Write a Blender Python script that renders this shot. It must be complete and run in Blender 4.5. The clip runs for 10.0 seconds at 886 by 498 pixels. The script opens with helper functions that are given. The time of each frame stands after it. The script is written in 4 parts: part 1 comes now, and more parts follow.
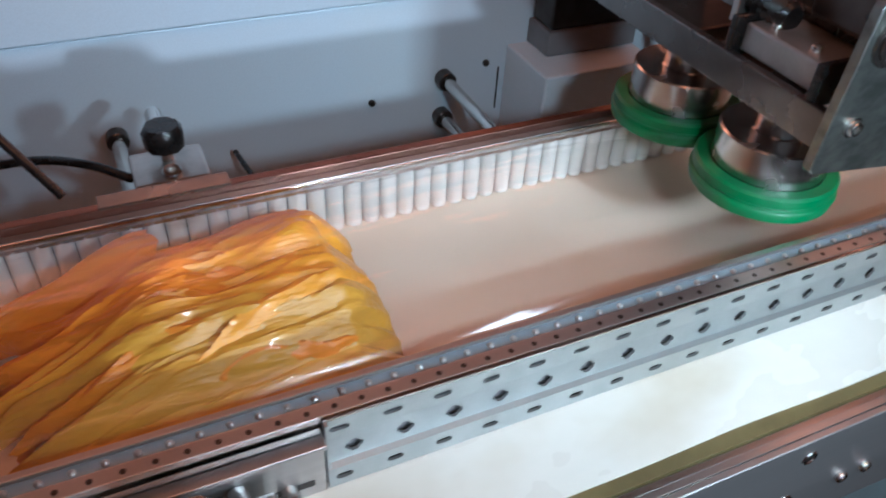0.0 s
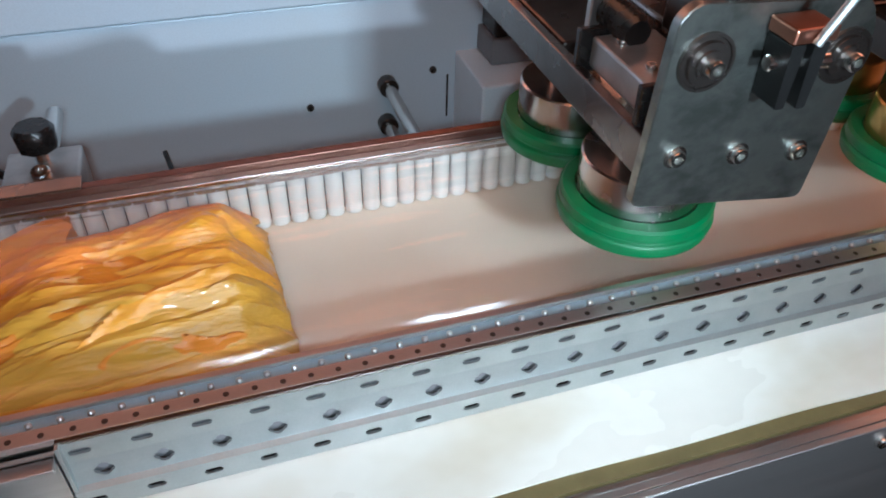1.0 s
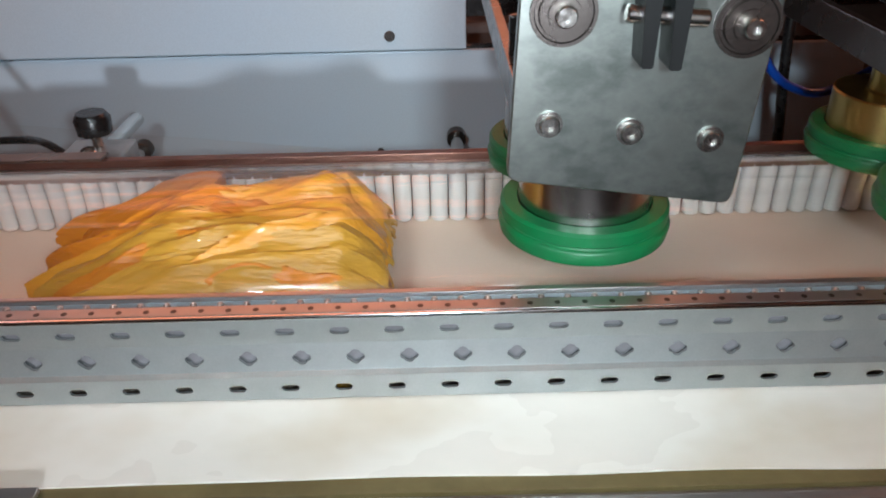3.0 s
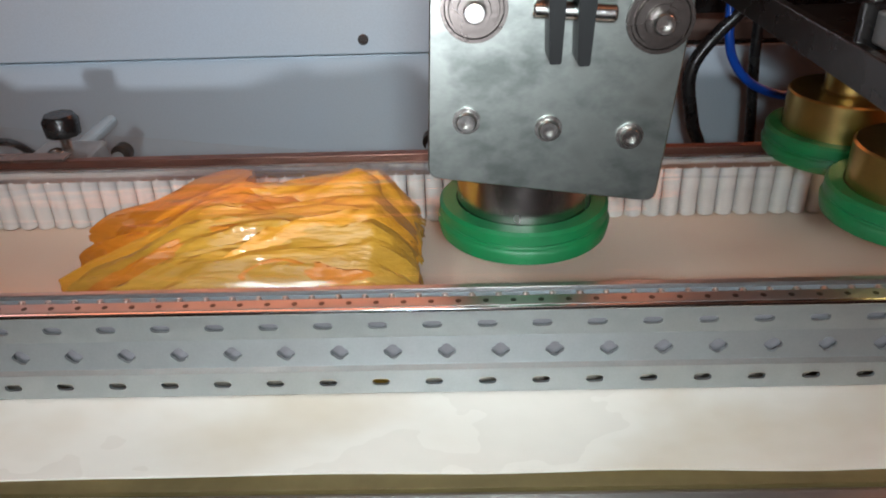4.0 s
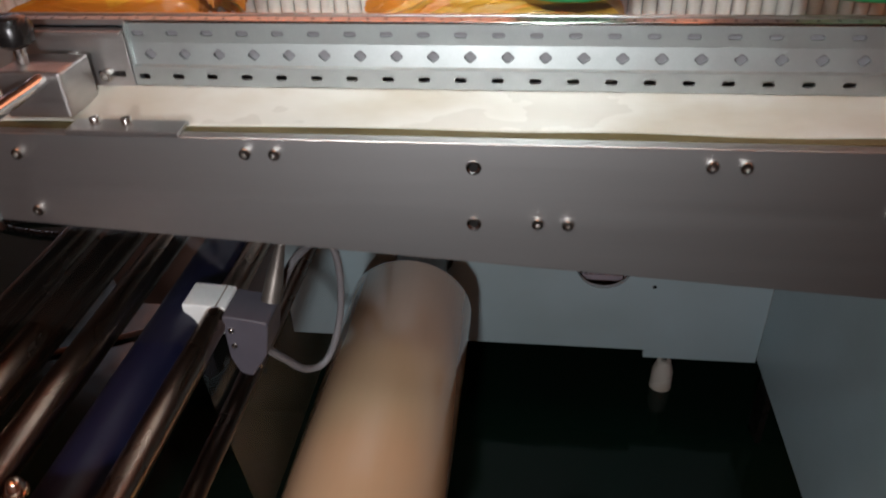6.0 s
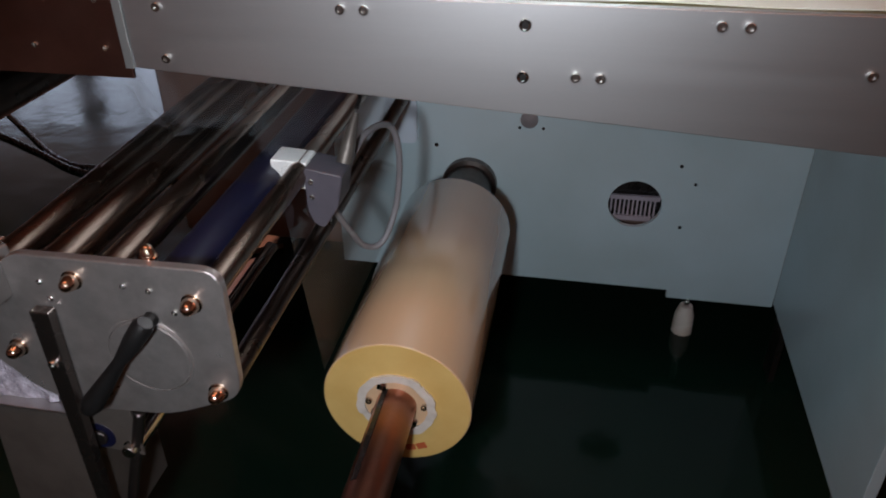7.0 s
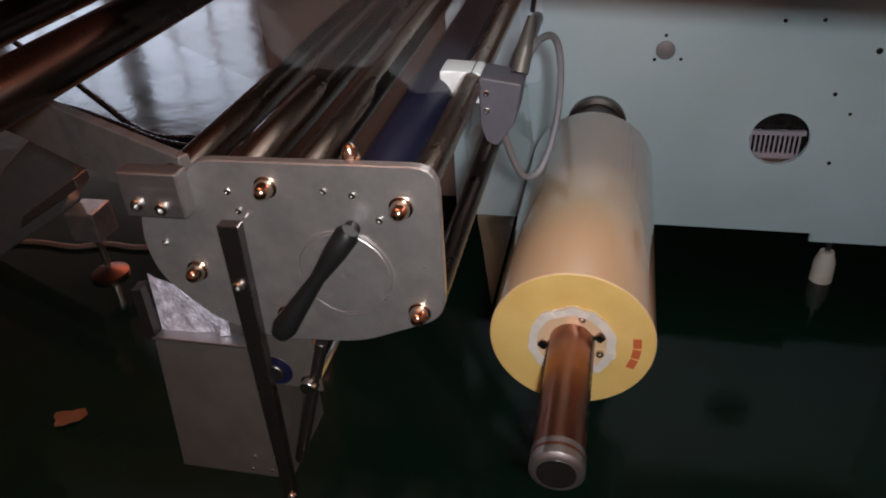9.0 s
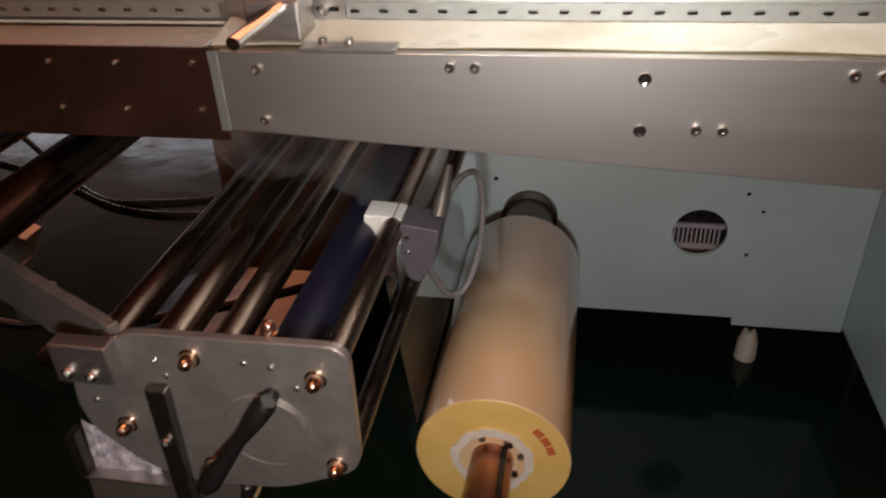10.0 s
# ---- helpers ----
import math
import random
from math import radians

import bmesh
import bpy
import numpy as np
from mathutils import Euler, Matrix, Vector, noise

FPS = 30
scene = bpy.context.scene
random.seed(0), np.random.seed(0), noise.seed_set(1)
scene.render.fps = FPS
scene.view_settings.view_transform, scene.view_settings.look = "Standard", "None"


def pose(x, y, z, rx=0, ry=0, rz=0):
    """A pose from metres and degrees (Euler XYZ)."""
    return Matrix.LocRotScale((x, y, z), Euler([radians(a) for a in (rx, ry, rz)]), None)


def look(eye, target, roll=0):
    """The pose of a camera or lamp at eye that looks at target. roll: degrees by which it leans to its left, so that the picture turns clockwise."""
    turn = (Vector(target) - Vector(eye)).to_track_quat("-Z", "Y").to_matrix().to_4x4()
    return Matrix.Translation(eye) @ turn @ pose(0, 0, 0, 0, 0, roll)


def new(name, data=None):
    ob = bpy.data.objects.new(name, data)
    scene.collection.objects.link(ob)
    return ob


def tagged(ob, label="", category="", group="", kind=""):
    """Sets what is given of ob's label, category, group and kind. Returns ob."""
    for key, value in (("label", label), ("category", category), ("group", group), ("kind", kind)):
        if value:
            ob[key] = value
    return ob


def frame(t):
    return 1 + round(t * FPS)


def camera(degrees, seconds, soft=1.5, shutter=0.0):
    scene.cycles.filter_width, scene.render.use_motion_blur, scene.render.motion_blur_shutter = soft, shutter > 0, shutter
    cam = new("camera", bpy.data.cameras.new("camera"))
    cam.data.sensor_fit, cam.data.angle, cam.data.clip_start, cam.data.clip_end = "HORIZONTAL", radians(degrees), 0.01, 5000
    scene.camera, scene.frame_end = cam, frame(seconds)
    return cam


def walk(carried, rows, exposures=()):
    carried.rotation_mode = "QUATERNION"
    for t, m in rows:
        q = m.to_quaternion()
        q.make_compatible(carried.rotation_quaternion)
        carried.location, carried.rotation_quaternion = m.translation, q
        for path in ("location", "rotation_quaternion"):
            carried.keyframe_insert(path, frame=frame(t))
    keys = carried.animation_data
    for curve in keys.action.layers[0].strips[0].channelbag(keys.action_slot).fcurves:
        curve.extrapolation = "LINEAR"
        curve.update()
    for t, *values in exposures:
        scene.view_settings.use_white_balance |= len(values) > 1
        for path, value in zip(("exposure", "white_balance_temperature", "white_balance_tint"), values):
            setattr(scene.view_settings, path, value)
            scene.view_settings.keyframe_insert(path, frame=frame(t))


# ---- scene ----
cam = camera(60.2, 10.0, soft=1.9, shutter=0.25)
PATH = [
    (0, (-0.056, -0.203, 0.306), (0.631, 1.175, -0.971), 3.6),
    (0.2, (-0.023, -0.212, 0.305), (0.650, 1.193, -0.949), 3.6),
    (0.5, (0.034, -0.218, 0.304), (0.655, 1.198, -0.964), 2.4),
    (1, (0.081, -0.228, 0.304), (0.578, 1.223, -0.978), 1.6),
    (1.5, (0.099, -0.237, 0.309), (0.55, 1.22, -0.985), 0.9),
    (2, (0.136, -0.254, 0.299), (0.501, 1.329, -0.866), 0.6),
    (2.5, (0.199, -0.279, 0.27), (0.316, 1.409, -0.796), -0.1),
    (3, (0.223, -0.283, 0.236), (0.224, 1.444, -0.771), -1.4),
    (4.3, (0.27, -0.288, 0.231), (0.225, 1.45, -0.758), -1.9),
    (4.5, (0.271, -0.293, 0.233), (0.249, 1.438, -0.77), -1.5),
    (5, (0.249, -0.334, 0.243), (0.262, 1.387, -0.775), -0.6),
    (5.2, (0.245, -0.359, 0.240), (0.248, 1.349, -0.800), -0.5),
    (5.5, (0.245, -0.404, 0.234), (0.24, 1.276, -0.851), -0.5),
    (5.7, (0.258, -0.441, 0.217), (0.144, 1.242, -0.859), -1.2),
    (6, (0.275, -0.495, 0.193), (0.052, 1.153, -0.919), -2.1),
    (6.2, (0.29, -0.536, 0.177), (0.042, 1.108, -0.934), -1.6),
    (7.5, (0.262, -0.689, 0.116), (-0.085, 0.978, -0.932), -1.3),
    (8, (0.214, -0.692, 0.081), (-0.142, 0.962, -0.986), -3.4),
    (8.5, (0.169, -0.671, 0.05), (-0.215, 0.961, -1.041), -3.4),
    (9, (0.151, -0.663, 0.054), (-0.266, 0.96, -1.037), -4.1),
    (9.5, (0.147, -0.658, 0.082), (-0.286, 0.969, -0.998), -4.6),
    (9.8, (0.169, -0.652, 0.133), (-0.204, 1.014, -0.908), -3.6),
    (10, (0.191, -0.637, 0.165), (-0.138, 1.033, -0.884), -2.6),
]
walk(cam, [(t, look(eye, target, roll)) for t, eye, target, roll in PATH],
     [(0.0, -0.06, 4950, 4), (0.4, -0.10, 5050, 5), (1.5, -0.13, 5150, 5), (2.5, -0.24, 5450, 7), (3.2, -0.32, 5650, 8), (4.5, -0.56, 5950, 10), (5.0, -0.68, 6300, 12),
      (5.5, -0.65, 6700, 14), (6.0, -0.40, 6100, 12), (7.5, -0.15, 5700, 10), (9.0, 0.22, 6050, 11), (9.5, 0.22, 5900, 11), (10.0, -0.18, 6950, 15)])

# ---- world and large lights ----
world = bpy.data.worlds.new("hall_air")
world.use_nodes = True
scene.world = world
world.node_tree.nodes["Background"].inputs[0].default_value = (0.30, 0.24, 0.22, 1)
world.node_tree.nodes["Background"].inputs[1].default_value = 0.16


def area(name, eye, target, sx, sy, watts, color):
    lamp = bpy.data.lights.new(name, "AREA")
    lamp.shape, lamp.size, lamp.size_y = "RECTANGLE", sx, sy
    lamp.energy, lamp.color = watts, color
    ob = new(name, lamp)
    ob.matrix_world = look(eye, target)
    return ob


# No fixed lamps here: three added lights stand in for the torch beside the camera.
area("work_lamp", (0.075, -0.270, 0.325), (0.20, 0.36, 0.0), 0.035, 0.035, 0.48, (0.92, 0.985, 0.93)).data.spread = radians(118)
area("work_lamp", (0.285, -0.350, 0.262), (0.28, 0.14, 0.02), 0.035, 0.035, 0.52, (0.92, 0.985, 0.93)).data.spread = radians(90)
area("work_lamp", (0.20, -0.745, 0.115), (-0.04, 0.10, -0.30), 0.045, 0.045, 2.6, (1.0, 0.96, 0.92)).data.spread = radians(130)
area("hall_lamp", (1.3, 6.45, 2.8), (1.3, 6.35, 0.0), 9.0, 4.9, 480, (1.0, 0.34, 0.17))
area("hall_lamp", (-0.2, -1.1, 2.9), (-0.2, -1.05, 0.0), 2.4, 0.8, 24, (1.0, 0.36, 0.16))
area("hall_lamp", (4.3, 2.2, 2.8), (4.3, 2.1, 0.0), 3.0, 3.2, 120, (1.0, 0.34, 0.17))


# ---- materials ----
def mat(name, color, rough=0.5, metal=0.0, second=None, scale=30.0, bump=0.0, fine=400.0,
        stretch=(1, 1, 1), amount=0.5, rough_spread=0.12, each=0.0, coat=0.0, grain_by=0.08, spec=0.5, low=0.35, high=0.68):
    m = bpy.data.materials.new(name)
    m.use_nodes = True
    nt = m.node_tree
    n, l = nt.nodes, nt.links
    b = n["Principled BSDF"]
    tc, mp = n.new("ShaderNodeTexCoord"), n.new("ShaderNodeMapping")
    mp.inputs["Scale"].default_value = stretch
    l.new(tc.outputs["Object"], mp.inputs["Vector"])
    big, small = n.new("ShaderNodeTexNoise"), n.new("ShaderNodeTexNoise")
    big.inputs["Scale"].default_value, big.inputs["Detail"].default_value = scale, 4
    small.inputs["Scale"].default_value, small.inputs["Detail"].default_value = fine, 3
    for q in (big, small):
        l.new(mp.outputs["Vector"], q.inputs["Vector"])
    ramp = n.new("ShaderNodeMapRange")
    ramp.inputs["From Min"].default_value, ramp.inputs["From Max"].default_value = low, high
    ramp.inputs["To Max"].default_value = amount
    l.new(big.outputs["Fac"], ramp.inputs["Value"])
    mix = n.new("ShaderNodeMix")
    mix.data_type = "RGBA"
    second = second or tuple(c * 0.72 for c in color)
    mix.inputs["A"].default_value, mix.inputs["B"].default_value = (*color, 1), (*second, 1)
    l.new(ramp.outputs["Result"], mix.inputs["Factor"])
    out = mix.outputs["Result"]
    grain = n.new("ShaderNodeMix")
    grain.data_type, grain.blend_type = "RGBA", "MULTIPLY"
    g2 = n.new("ShaderNodeMapRange")
    g2.inputs["To Min"].default_value, g2.inputs["To Max"].default_value = 1 - grain_by, 1 + grain_by
    l.new(small.outputs["Fac"], g2.inputs["Value"])
    grain.inputs["Factor"].default_value = 1.0
    l.new(out, grain.inputs["A"])
    l.new(g2.outputs["Result"], grain.inputs["B"])
    out = grain.outputs["Result"]
    if each:
        info, vary, hsv = n.new("ShaderNodeObjectInfo"), n.new("ShaderNodeMapRange"), n.new("ShaderNodeHueSaturation")
        vary.inputs["To Min"].default_value, vary.inputs["To Max"].default_value = 1 - each, 1 + each
        l.new(info.outputs["Random"], vary.inputs["Value"])
        l.new(vary.outputs["Result"], hsv.inputs["Value"])
        l.new(out, hsv.inputs["Color"])
        out = hsv.outputs["Color"]
    l.new(out, b.inputs["Base Color"])
    rr = n.new("ShaderNodeMapRange")
    rr.inputs["To Min"].default_value = max(0.02, rough - rough_spread)
    rr.inputs["To Max"].default_value = min(1.0, rough + rough_spread)
    l.new(big.outputs["Fac"], rr.inputs["Value"])
    l.new(rr.outputs["Result"], b.inputs["Roughness"])
    b.inputs["Metallic"].default_value = metal
    b.inputs["Coat Weight"].default_value = coat
    b.inputs["Specular IOR Level"].default_value = spec
    if bump:
        bp = n.new("ShaderNodeBump")
        bp.inputs["Strength"].default_value, bp.inputs["Distance"].default_value = bump, 0.003
        l.new(small.outputs["Fac"], bp.inputs["Height"])
        l.new(bp.outputs["Normal"], b.inputs["Normal"])
    return m


def film_material(name, tint, gloss, scale, stretch, bump, haze=0.06, ior=1.85):
    m = bpy.data.materials.new(name)
    m.use_nodes = True
    nt = m.node_tree
    n, l = nt.nodes, nt.links
    n.remove(n["Principled BSDF"])
    clear, shiny, cloud = n.new("ShaderNodeBsdfTransparent"), n.new("ShaderNodeBsdfGlossy"), n.new("ShaderNodeBsdfDiffuse")
    clear.inputs[0].default_value = (*tint, 1)
    cloud.inputs[0].default_value = (0.8, 0.78, 0.74, 1)
    shiny.inputs["Roughness"].default_value = gloss
    tc, mp, tex, bp = n.new("ShaderNodeTexCoord"), n.new("ShaderNodeMapping"), n.new("ShaderNodeTexNoise"), n.new("ShaderNodeBump")
    mp.inputs["Scale"].default_value = stretch
    tex.inputs["Scale"].default_value, tex.inputs["Detail"].default_value = scale, 3
    bp.inputs["Strength"].default_value, bp.inputs["Distance"].default_value = bump, 0.01
    l.new(tc.outputs["Object"], mp.inputs["Vector"])
    l.new(mp.outputs["Vector"], tex.inputs["Vector"])
    l.new(tex.outputs["Fac"], bp.inputs["Height"])
    fr = n.new("ShaderNodeFresnel")
    fr.inputs["IOR"].default_value = ior
    l.new(bp.outputs["Normal"], shiny.inputs["Normal"])
    l.new(bp.outputs["Normal"], fr.inputs["Normal"])
    base, top = n.new("ShaderNodeMixShader"), n.new("ShaderNodeMixShader")
    base.inputs[0].default_value = haze
    l.new(clear.outputs[0], base.inputs[1])
    l.new(cloud.outputs[0], base.inputs[2])
    l.new(fr.outputs[0], top.inputs[0])
    l.new(base.outputs[0], top.inputs[1])
    l.new(shiny.outputs[0], top.inputs[2])
    l.new(top.outputs[0], n["Material Output"].inputs["Surface"])
    return m


def glow(name, color, power):
    m = bpy.data.materials.new(name)
    m.use_nodes = True
    b = m.node_tree.nodes["Principled BSDF"]
    b.inputs["Base Color"].default_value = (0.8, 0.8, 0.8, 1)
    b.inputs["Emission Color"].default_value, b.inputs["Emission Strength"].default_value = (*color, 1), power
    return m


PANEL = mat("painted_panel", (0.61, 0.71, 0.81), 0.34, 0, (0.63, 0.68, 0.70), 5, 0.04, 700, amount=0.6)
BOXPAINT = mat("white_housing_paint", (0.80, 0.84, 0.88), 0.4, 0, (0.72, 0.76, 0.79), 9, 0.03, 600, amount=0.5)
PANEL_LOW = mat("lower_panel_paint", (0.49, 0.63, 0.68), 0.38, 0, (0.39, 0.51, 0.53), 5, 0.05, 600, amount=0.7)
GALV = mat("galvanised_steel", (0.47, 0.505, 0.50), 0.42, 0.84, (0.38, 0.415, 0.41), 40, 0.02, 900, amount=0.6)
BRUSHED = mat("brushed_stainless", (0.54, 0.53, 0.52), 0.38, 0.97, (0.45, 0.44, 0.43), 14, 0.06, 700, (1, 4, 14), 0.6)
SCRAP = mat("dull_orange_scrap", (0.15, 0.065, 0.03), 0.6, 0, (0.15, 0.06, 0.02), 60, 0.2, 300)
MATTE = mat("matt_black_grip", (0.006, 0.006, 0.006), 0.45, 0, (0.010, 0.010, 0.010), 60, 0.03, 700, spec=0.25)
RUSTBAR = mat("reddish_bar_steel", (0.20, 0.105, 0.08), 0.4, 1.0, (0.13, 0.07, 0.055), 30, 0.03, 500, amount=0.6)
FRONT = mat("brushed_side_plate", (0.52, 0.515, 0.51), 0.42, 0.97, (0.44, 0.435, 0.43), 6, 0.015, 700, (0.6, 3, 12), 0.5, 0.05)
PLATE = mat("worn_steel_plate", (0.36, 0.388, 0.362), 0.34, 0.98, (0.13, 0.147, 0.135), 60, 0.012, 500, (1, 1, 1.4), amount=0.85, rough_spread=0.08, low=0.40, high=0.66)
BRIGHT = mat("polished_steel", (0.62, 0.60, 0.58), 0.16, 1.0, (0.5, 0.48, 0.46), 40, 0, 500, amount=0.5, rough_spread=0.06)
BOLT = mat("zinc_bolt", (0.66, 0.65, 0.62), 0.22, 1.0, (0.45, 0.43, 0.40), 300, 0.05, 2000, amount=0.6)
DARKSTEEL = mat("dark_steel", (0.11, 0.098, 0.09), 0.32, 0.9, (0.06, 0.052, 0.048), 40, 0.05, 700, amount=0.7)
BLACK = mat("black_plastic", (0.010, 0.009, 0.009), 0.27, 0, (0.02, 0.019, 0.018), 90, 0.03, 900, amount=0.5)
WHITE_NYLON = mat("white_nylon", (0.82, 0.83, 0.81), 0.42, 0, (0.70, 0.71, 0.69), 90, 0.02, 900, amount=0.5, each=0.06)
CREAM = mat("cream_sheet", (0.69, 0.67, 0.60), 0.28, 0, (0.50, 0.42, 0.29), 13, 0.02, 120, (0.6, 1, 1), amount=0.75, grain_by=0.03, low=0.50, high=0.74, coat=0.5)
BELT = mat("pale_belt", (0.86, 0.75, 0.62), 0.34, 0, (0.70, 0.54, 0.41), 12, 0.04, 500, amount=0.5)
GREEN = mat("green_rubber", (0.008, 0.145, 0.040), 0.45, 0, (0.012, 0.105, 0.034), 60, 0.08, 900, amount=0.6)
BRASS = mat("brass", (0.62, 0.46, 0.16), 0.33, 1.0, (0.45, 0.32, 0.10), 50, 0.03, 800, amount=0.6)
CHROME = mat("hub_chrome", (0.52, 0.49, 0.465), 0.24, 1.0, (0.45, 0.42, 0.4), 60, 0.02, 900, amount=0.5)
OLIVE = mat("olive_edge", (0.17, 0.135, 0.05), 0.6, 0, (0.10, 0.08, 0.03), 30, 0.1, 300, amount=0.6)
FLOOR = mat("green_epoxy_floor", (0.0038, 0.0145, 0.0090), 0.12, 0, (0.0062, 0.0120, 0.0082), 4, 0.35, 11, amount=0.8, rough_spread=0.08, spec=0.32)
WALLP = mat("hall_wall_paint", (0.36, 0.29, 0.25), 0.8, 0, (0.28, 0.22, 0.19), 2, 0.1, 60)
BROWNPAINT = mat("dull_brown_paint", (0.16, 0.105, 0.085), 0.5, 0, (0.11, 0.07, 0.055), 6, 0.05, 200)
CEIL = mat("hall_ceiling_paint", (0.5, 0.33, 0.26), 0.85, 0, (0.4, 0.26, 0.2), 2, 0.1, 60)
ROLLFILM = mat("wound_film", (0.70, 0.50, 0.31), 0.24, 0, (0.62, 0.40, 0.22), 9, 0.01, 200, (1, 0.12, 1), 0.5, coat=1.0, grain_by=0.02)
ROLLEND = mat("roll_end", (0.70, 0.50, 0.17), 0.45, 0, (0.58, 0.37, 0.10), 22, 0.02, 500, amount=0.6, grain_by=0.03)
CARD = mat("cardboard_core", (0.66, 0.62, 0.55), 0.8, 0, (0.5, 0.46, 0.4), 120, 0.3, 700)
COPPER = mat("copper_steel", (0.46, 0.20, 0.13), 0.33, 1.0, (0.26, 0.15, 0.11), 30, 0.03, 500, amount=0.6)
FEEDPLATE = mat("dull_steel_plate", (0.52, 0.495, 0.475), 0.34, 0.8, (0.33, 0.315, 0.30), 42, 0.03, 500, amount=0.8, rough_spread=0.18)
BOXSTEEL = mat("brown_box_steel", (0.17, 0.15, 0.132), 0.45, 0.6, (0.12, 0.105, 0.09), 30, 0.03, 500, amount=0.7)
GOLD = mat("yellow_zinc", (0.74, 0.60, 0.48), 0.16, 1.0, (0.55, 0.40, 0.3), 200, 0.02, 900, amount=0.5)
ARM = mat("oiled_steel", (0.22, 0.195, 0.18), 0.28, 0.97, (0.14, 0.125, 0.115), 30, 0.03, 500, amount=0.6)
SENSORGREY = mat("lilac_sensor_plastic", (0.085, 0.078, 0.095), 0.45, 0, (0.06, 0.055, 0.068), 50, 0.03, 600)
SLATE = mat("slate_plastic", (0.24, 0.30, 0.34), 0.42, 0, (0.17, 0.22, 0.25), 60, 0.03, 600)
CRUMPLE = mat("crumpled_pale_film", (0.62, 0.60, 0.68), 0.25, 0, (0.22, 0.20, 0.24), 120, 0.8, 260, amount=0.9)
STRIP = mat("dull_strip_steel", (0.56, 0.53, 0.51), 0.36, 0.95, (0.46, 0.43, 0.41), 30, 0.02, 600, (1, 3, 3), 0.5)
POLISH = mat("dark_polished_tube", (0.36, 0.275, 0.22), 0.26, 1.0, (0.20, 0.15, 0.12), 24, 0.02, 500, (1, 0.3, 1), amount=0.7, rough_spread=0.1)
VENTGREY = mat("lilac_grey_plastic", (0.42, 0.38, 0.43), 0.5, 0, (0.34, 0.31, 0.35), 60, 0.02, 600)
TUBE = mat("idler_tube", (0.11, 0.08, 0.065), 0.30, 1.0, (0.07, 0.052, 0.042), 30, 0.03, 500, amount=0.6)
BLUE = mat("blue_rubber", (0.003, 0.004, 0.022), 0.5, 0, (0.005, 0.006, 0.03), 40, 0.05, 700)
BLUETUBE = mat("blue_air_hose", (0.01, 0.07, 0.42), 0.3, 0, (0.01, 0.05, 0.3), 40, 0, 300)
GREY = mat("grey_plastic", (0.22, 0.21, 0.22), 0.5, 0, (0.17, 0.165, 0.17), 60, 0.04, 700)
RED_INK = mat("red_ink", (0.5, 0.12, 0.04), 0.6)
PAPER = mat("white_paper", (0.8, 0.8, 0.78), 0.6)
STICK = mat("dried_bean_curd", (0.70, 0.345, 0.022), 0.36, 0, (0.46, 0.21, 0.012), 40, 0.5, 330, (0.2, 1, 1), 0.6, 0.12, each=0.14, coat=0.4, grain_by=0.16)
STICK_O = mat("dried_bean_curd_orange", (0.68, 0.25, 0.009), 0.36, 0, (0.48, 0.155, 0.005), 40, 0.5, 330, (0.2, 1, 1), 0.6, 0.12, each=0.12, coat=0.4, grain_by=0.16)
STICK_D = mat("dried_bean_curd_olive", (0.66, 0.375, 0.035), 0.36, 0, (0.43, 0.23, 0.02), 40, 0.5, 330, (0.2, 1, 1), 0.6, 0.12, each=0.14, coat=0.4, grain_by=0.16)
FILM = film_material("clear_film", (0.97, 0.94, 0.92), 0.18, 14, (0.5, 2.0, 2.0), 0.4, 0.008, 1.40)
FILM_FLAT = film_material("clear_film_web", (0.96, 0.95, 0.94), 0.06, 9, (1, 1, 1), 0.15, 0.008, 1.5)
ROOFDAY = glow("dim_rooflight_pane", (0.80, 0.87, 1.0), 1.0)
DAY = glow("daylight_pane", (0.80, 0.87, 1.0), 2.6)


# ---- mesh helpers ----
def part(name, bm, material, parent=None, label="", smooth=False):
    me = bpy.data.meshes.new(name)
    bm.normal_update()
    if smooth:
        for fc in bm.faces:
            fc.smooth = True
        for e in bm.edges:
            if len(e.link_faces) == 2 and e.calc_face_angle(0) > 0.7:
                e.smooth = False
    bm.to_mesh(me)
    bm.free()
    me.materials.append(material)
    ob = new(name, me)
    if parent is not None:
        ob.parent = parent
    if label:
        ob["label"] = label
    return ob


def thing(name, label, category, at=(0, 0, 0), group="", kind=""):
    ob = new(name)
    ob.empty_display_size = 0.02
    ob.location = at
    return tagged(ob, label, category, group, kind)


def box(lo, hi, bevel=0.0, bm=None):
    bm = bm or bmesh.new()
    made = bmesh.ops.create_cube(bm, size=1)["verts"]
    for v in made:
        v.co = Vector([lo[i] + (hi[i] - lo[i]) * (v.co[i] + 0.5) for i in range(3)])
    if bevel:
        edges = list({e for v in made for e in v.link_edges})
        bmesh.ops.bevel(bm, geom=edges, offset=bevel, segments=2, affect="EDGES", profile=0.5)
    return bm


def lathe(p0, p1, profile, seg=24, bm=None, cap=True):
    """Rings of (distance along, radius) round the axis from p0 towards p1."""
    bm = bm or bmesh.new()
    axis = (Vector(p1) - Vector(p0)).normalized()
    turn = axis.to_track_quat("Z", "Y").to_matrix()
    rings = []
    for d, r in profile:
        rings.append([bm.verts.new(Vector(p0) + axis * d + turn @ Vector((r * math.cos(a), r * math.sin(a), 0)))
                      for a in (2 * math.pi * k / seg for k in range(seg))])
    for a, b in zip(rings, rings[1:]):
        for k in range(seg):
            bm.faces.new((a[k], a[(k + 1) % seg], b[(k + 1) % seg], b[k]))
    if cap:
        bm.faces.new(rings[0][::-1])
        bm.faces.new(rings[-1])
    return bm


